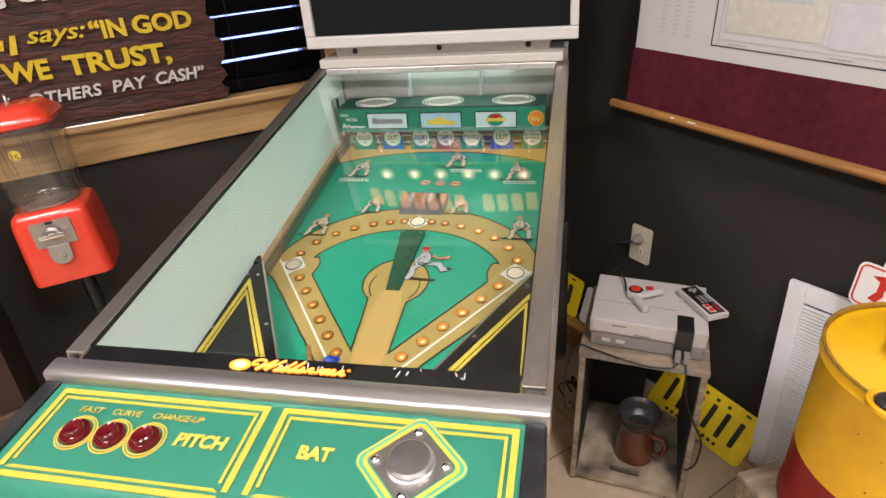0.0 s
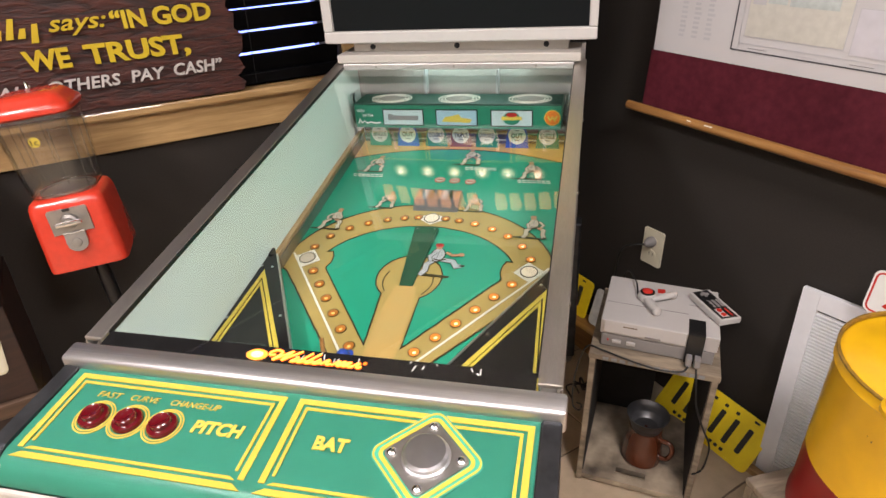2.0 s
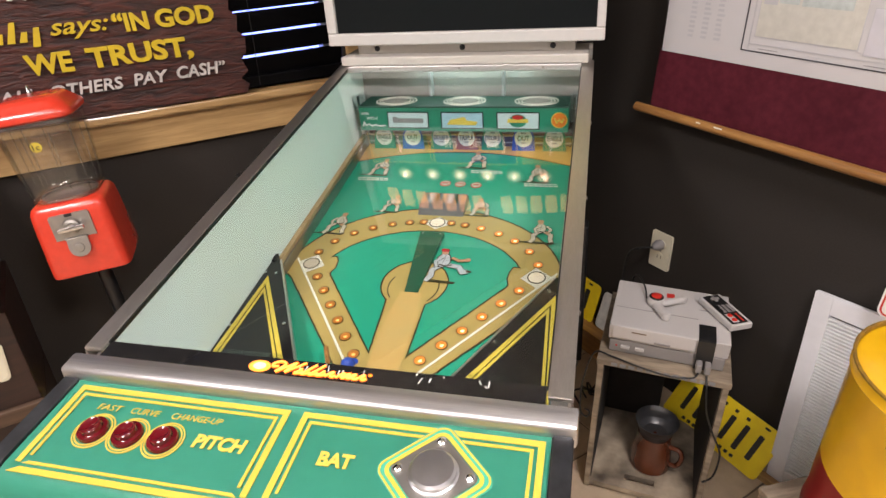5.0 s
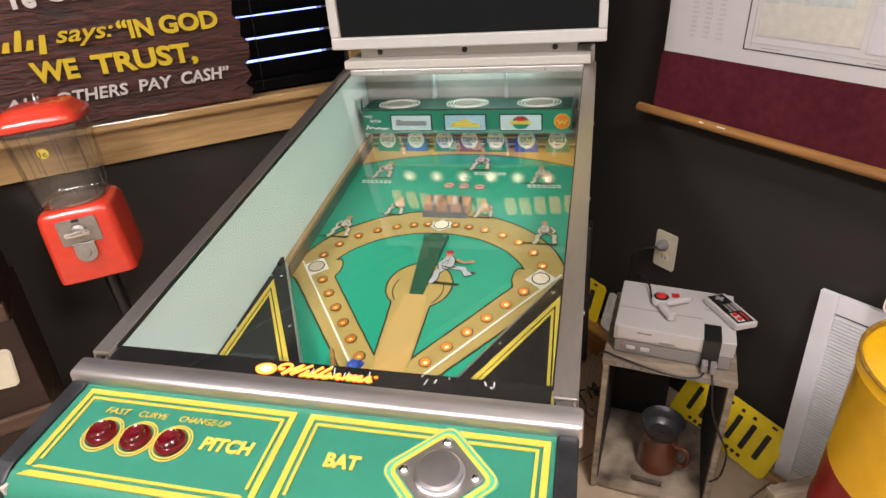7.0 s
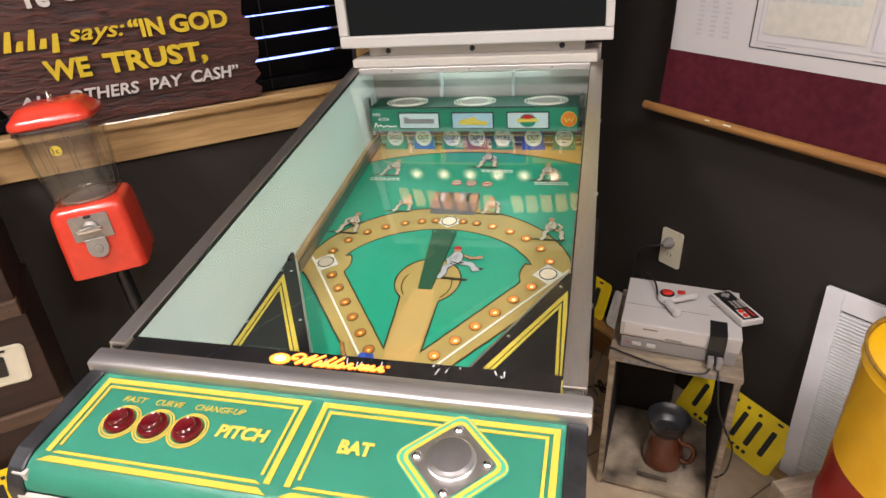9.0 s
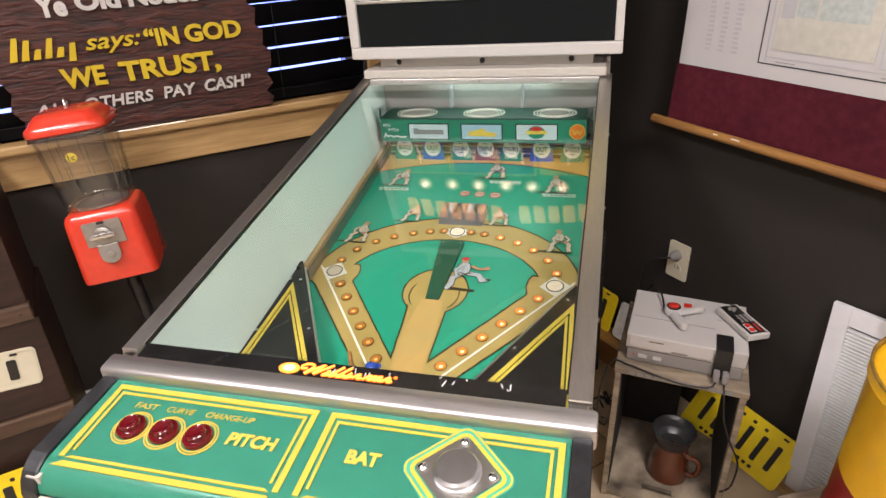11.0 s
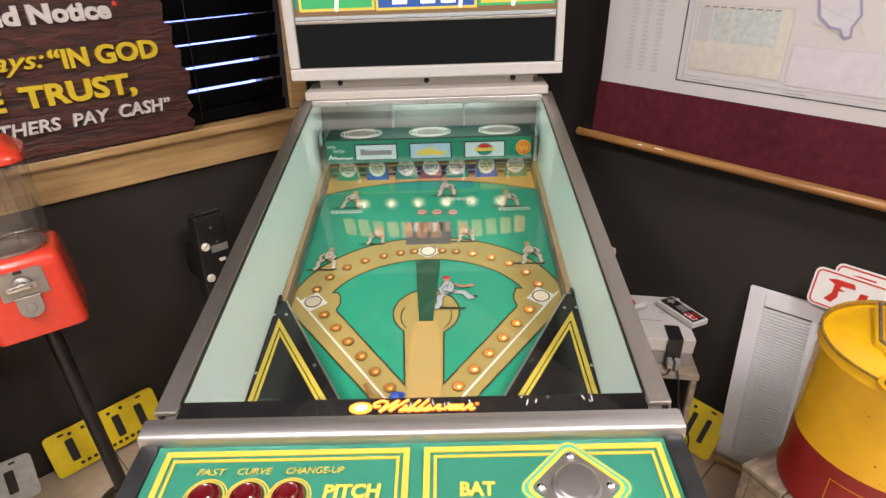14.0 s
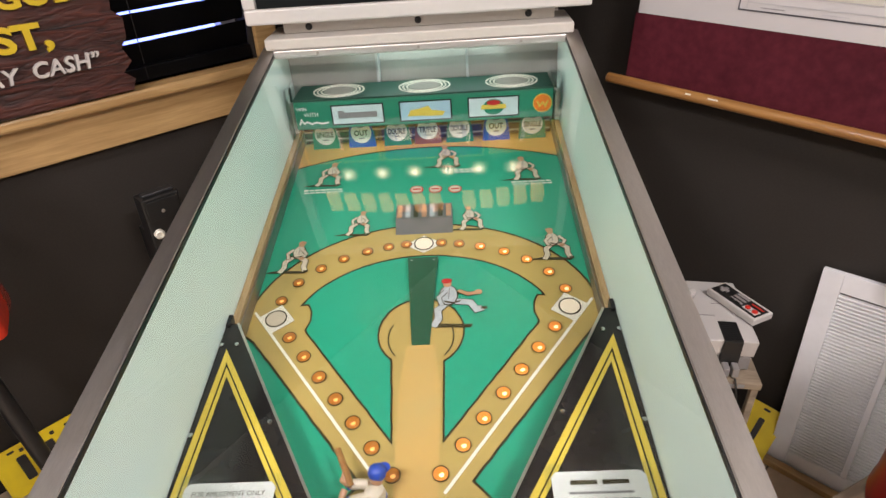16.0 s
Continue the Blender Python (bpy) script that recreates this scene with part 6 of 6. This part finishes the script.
stick = thing("game_controller", CN @ pose(0.092, 0.112, 0.0805, 0, 0, 5), "pale grey bent controller with a round red button", "game controller")
for pts, r in (([(0, 0, 0.011), (0.006, -0.03, 0.011), (0.020, -0.060, 0.011)], 0.0112), ([(0.004, -0.012, 0.011), (0.030, 0.0, 0.011), (0.062, 0.020, 0.011)], 0.0094)):
    sm = smooth_line(pts, 6)
    gb_ = tube(sm, r, 14)
    for v in gb_.verts:
        v.co.z = 0.011 + (v.co.z - 0.011) * 0.8
    part("grip", gb_, CONSOLE_LIGHT, stick, smooth=True)
    end = sm[-1]
    part("grip_end", lathe([(0.0005, 0.0), (r * 0.8, 0.003), (r, 0.011), (r * 0.8, 0.019), (0.0005, 0.0215)], 16, m=pose(end.x, end.y, 0)), CONSOLE_LIGHT, stick, smooth=True)
part("hub", lathe([(0.017, 0.001), (0.0205, 0.005), (0.0205, 0.017), (0.0175, 0.0215), (0.0005, 0.022)], 28), CONSOLE_LIGHT, stick, smooth=True)
part("button_collar", lathe([(0.0165, 0.0205), (0.0165, 0.0235), (0.014, 0.0245), (0.0005, 0.0245)], 24), PLASTIC_BLACK, stick, smooth=True)
part("red_button", lathe([(0.0125, 0.024), (0.0115, 0.0265), (0.007, 0.0285), (0.0005, 0.029)], 24), PLASTIC_RED, stick, "round red button", True)
part("sticker", box(0.028, 0.046, 0.038, 0.056, -0.0004, 0.0006), PLASTIC_RED, con).matrix_local = pose(0.092, 0.112, 0.0808, 0, 0, 5)

for lab, pts in (("black controller cable hanging over the crate", [(0.214, 0.002, 0.430), (0.20, -0.012, 0.424), (0.15, -0.018, 0.4225), (0.08, -0.005, 0.424), (0.03, 0.01, 0.4245), (-0.012, 0.02, 0.418), (-0.03, 0.0, 0.34), (-0.028, -0.005, 0.26), (-0.012, 0.005, 0.232), (-0.006, 0.004, 0.25), (-0.018, -0.002, 0.262)]),
                 ("black controller cable hanging beside the crate", [(0.231, 0.0, 0.430), (0.236, -0.016, 0.40), (0.246, -0.014, 0.34), (0.268, -0.008, 0.28), (0.294, 0.0, 0.22), (0.298, 0.01, 0.16), (0.292, 0.01, 0.125), (0.272, -0.006, 0.12)]),
                 ("black console cable behind the crate", [(0.085, 0.155, 0.506), (0.075, 0.20, 0.515), (0.05, 0.27, 0.50), (0.04, 0.31, 0.42), (0.03, 0.33, 0.2), (0.02, 0.35, 0.01)])):
    cb = thing("controller_cable", CR, lab, "cable", "black cables")
    part("cable", tube(smooth_line(pts, 7), 0.0023, 7), CORD, cb, smooth=True)
loose = thing("cable_bundle", pose(0.352, 1.50, 0), "small tangle of black cables beside the crate", "cable")
for k in range(3):
    part("cable", tube(smooth_line([(0.02 * k - 0.03, 0.03 * k, 0.004), (-0.05 + 0.02 * k, 0.0, 0.05 + 0.02 * k), (-0.01, -0.03, 0.09), (0.02, 0.0, 0.05), (0.0, 0.05, 0.006), (0.05 - 0.03 * k, 0.10, 0.004)], 7), 0.003, 7), CORD, loose, smooth=True)

# ---- oil drum on its crate ----
dc = thing("wooden_crate", pose(0.648, 0.935, 0, 0, 0, 26.7), "grey weathered wooden crate under the oil drum", "crate")
DW, DD, DH = 0.42, 0.38, 0.352
for y in (-DD, -0.018):
    for k in range(2):
        part("side_slat", box(0, DW, y, y + 0.018, 0.005 + 0.178 * k, 0.168 + 0.178 * k, 0.003), CRATE_WOOD, dc)
for x in (0.0, DW - 0.018):
    for k in range(2):
        part("end_slat", box(x + 0.0005, x + 0.0175, -DD + 0.0185, -0.0185, 0.004 + 0.178 * k, 0.166 + 0.178 * k, 0.003), CRATE_WOOD, dc)
for k in range(4):
    part("top_slat", box(-0.004, DW + 0.004, -DD - 0.004 + 0.097 * k, -DD + 0.089 + 0.097 * k, DH - 0.0005, DH + 0.0135, 0.003), CRATE_WOOD, dc)

drum = thing("oil_drum", pose(0.866, 0.866, DH + 0.0137), "yellow and dark red metal oil drum with a shell emblem", "oil drum")
R, H, SPLIT = 0.164, 0.346, 0.136
part("lower_shell", lathe([(R - 0.004, 0), (R + 0.001, 0.003), (R + 0.001, 0.010), (R - 0.002, 0.014), (R - 0.002, SPLIT)], 64, close=False), DARK_RED, drum, "dark red lower half", True)
part("upper_shell", lathe([(R - 0.002, SPLIT), (R - 0.002, H - 0.028), (R + 0.0015, H - 0.022), (R - 0.002, H - 0.014), (R - 0.001, H - 0.006)], 64, close=False), YELLOW_ENAMEL, drum, "yellow upper half", True)
part("drum_bottom", lathe([(R - 0.005, 0.004), (R - 0.005, 0.006)], 48), DARK_RED, drum)
part("top_rim", lathe([(R - 0.001, H - 0.005), (R + 0.002, H - 0.003), (R + 0.002, H), (R, H + 0.0015), (R - 0.003, H), (R - 0.004, H - 0.006)], 64, close=False), DRUM_RIM, drum, "worn steel rim", True)
lidp = part("drum_lid", lathe([(R - 0.004, H - 0.008), (R - 0.02, H - 0.008), (R - 0.024, H - 0.006), (0.02, H - 0.004), (0.0005, H - 0.004)], 64, close=False), YELLOW_ENAMEL, drum, "yellow recessed lid", True)
part("lid_handle", tube([(-0.072, -0.014, H - 0.004), (-0.072, -0.014, H + 0.006), (-0.08, 0.008, H + 0.012), (-0.007, 0.126, H + 0.016), (0.077, 0.132, H + 0.016), (0.091, 0.086, H + 0.012), (0.077, 0.076, H - 0.004)], 0.0035, 8), RUST, lidp, "bent wire handle", True)
part("handle_clip", box(-0.082, -0.060, -0.020, -0.008, H - 0.0055, H + 0.001, 0.002), YELLOW_ENAMEL, lidp)
part("spout_ring", lathe([(0.033, H - 0.006), (0.033, H + 0.002), (0.029, H + 0.005), (0.025, H + 0.002), (0.024, H - 0.003), (0.0005, H - 0.003)], 28, m=pose(-0.117, -0.11, 0)), YELLOW_ENAMEL, lidp, "round filler ring", True)
part("bung", lathe([(0.022, H - 0.004), (0.022, H + 0.004), (0.019, H + 0.007), (0.012, H + 0.006), (0.011, H + 0.002), (0.0005, H + 0.002)], 24, m=pose(-0.117, -0.11, 0)), DARK_STEEL, lidp, "dark steel bung", True)


def on_drum(a, z, h):
    return Vector(((R - 0.002 + h) * math.cos(radians(a)), (R - 0.002 + h) * math.sin(radians(a)), z))


def drum_line(pts, w):
    fine = []
    for (a0, z0), (a1, z1) in zip(pts, pts[1:]):
        n = max(1, int(abs(a1 - a0) / 4))
        fine += [(a0 + (a1 - a0) * k / n, z0 + (z1 - z0) * k / n) for k in range(n)]
    fine.append(pts[-1])
    bm = bmesh.new()
    left, right = ribbon([(a * 2.8e-3, z) for a, z in fine], w)
    lt = [bm.verts.new(on_drum(x / 2.8e-3, z, 0.0012)) for x, z in left]
    rt = [bm.verts.new(on_drum(x / 2.8e-3, z, 0.0012)) for x, z in right]
    for i in range(len(lt) - 1):
        bm.faces.new((lt[i], lt[i + 1], rt[i + 1], rt[i]))
    bmesh.ops.solidify(bm, geom=bm.faces[:], thickness=0.0006)
    return bm


emblem = part("emblem_frame", drum_line([(207, 0.012), (207, 0.106), (262, 0.106), (262, 0.012)], 0.0022), YELLOW_ENAMEL, drum, "yellow square emblem border")
CA, CZ = 234.5, 0.030
for k in range(9):
    a = radians(20 + 17.5 * k)
    tip = [(CA + 17 * math.cos(a + d) * -1, CZ + 0.054 * math.sin(a + d)) for d in (-0.14, -0.07, 0.0, 0.07, 0.14)]
    bm = bmesh.new()
    vs = [bm.verts.new(on_drum(x, z, 0.0016)) for x, z in [(CA, CZ - 0.012)] + tip]
    bm.faces.new(vs)
    bmesh.ops.solidify(bm, geom=bm.faces[:], thickness=0.0008)
    part("emblem_ray", bm, YELLOW_ENAMEL, emblem)
for k in range(5):
    a0 = CA - 11 + 4.6 * k
    bm = bmesh.new()
    vs = [bm.verts.new(on_drum(a0 + da, CZ + dz, 0.0026)) for da, dz in ((0, 0.004), (3.2, 0.004), (3.2, 0.019), (0, 0.019))]
    bm.faces.new(vs)
    bmesh.ops.solidify(bm, geom=bm.faces[:], thickness=0.0006)
    part("emblem_bar", bm, DARK_RED, emblem)
for k in range(14):
    a, z = 180 + 110 * random.random(), 0.13 + 0.19 * random.random()
    part("paint_chip", box(-0.0016, 0.0016, -0.0016, 0.0016, 0, 0.0004, m=Matrix.Translation(on_drum(a, z, 0)) @ pose(0, 0, 0, 0, 0, a) @ pose(0, 0, 0, 0, 90, 20 * k)), RUST, drum)

# wooden strip on the floor in front of the grille
strip = thing("wood_strip", RIGHT_WALL, "narrow pale wooden strip lying along the wall", "wood strip")
part("strip", box(1.14, 1.66, -0.088, -0.066, 0.0005, 0.018, 0.002), OAK, strip)

# ceiling fixtures that hold the lamps
for u, v in ((2.55, 1.05), (1.05, 2.55), (2.5, 2.7)):
    fx = thing("ceiling_light", RIGHT_WALL @ pose(u, -v, HIGH), "square white ceiling light with a pale diffuser", "ceiling light", "ceiling lights")
    part("housing", box(-0.31, 0.31, -0.31, 0.31, -0.06, -0.001, 0.004), BACKBOX_WHITE, fx)
    part("diffuser", box(-0.29, 0.29, -0.29, 0.29, -0.068, -0.0605, 0.002), glow("ceiling diffuser", (1.0, 0.88, 0.74), 1.5), fx)

# floor tiles, each a piece of the floor
TS = 0.33
tile_me = None
for i in range(int(ROOM / TS)):
    for j in range(int(ROOM / TS)):
        if tile_me is None:
            o = part("tile", box(0.0025, TS - 0.0025, -TS + 0.0025, -0.0025, -0.0035, 0.0, 0.001), TILE, floor)
            tile_me = o.data
        else:
            o = new("tile", tile_me)
            o.parent = floor
        o.location = (i * TS, -j * TS, 0)
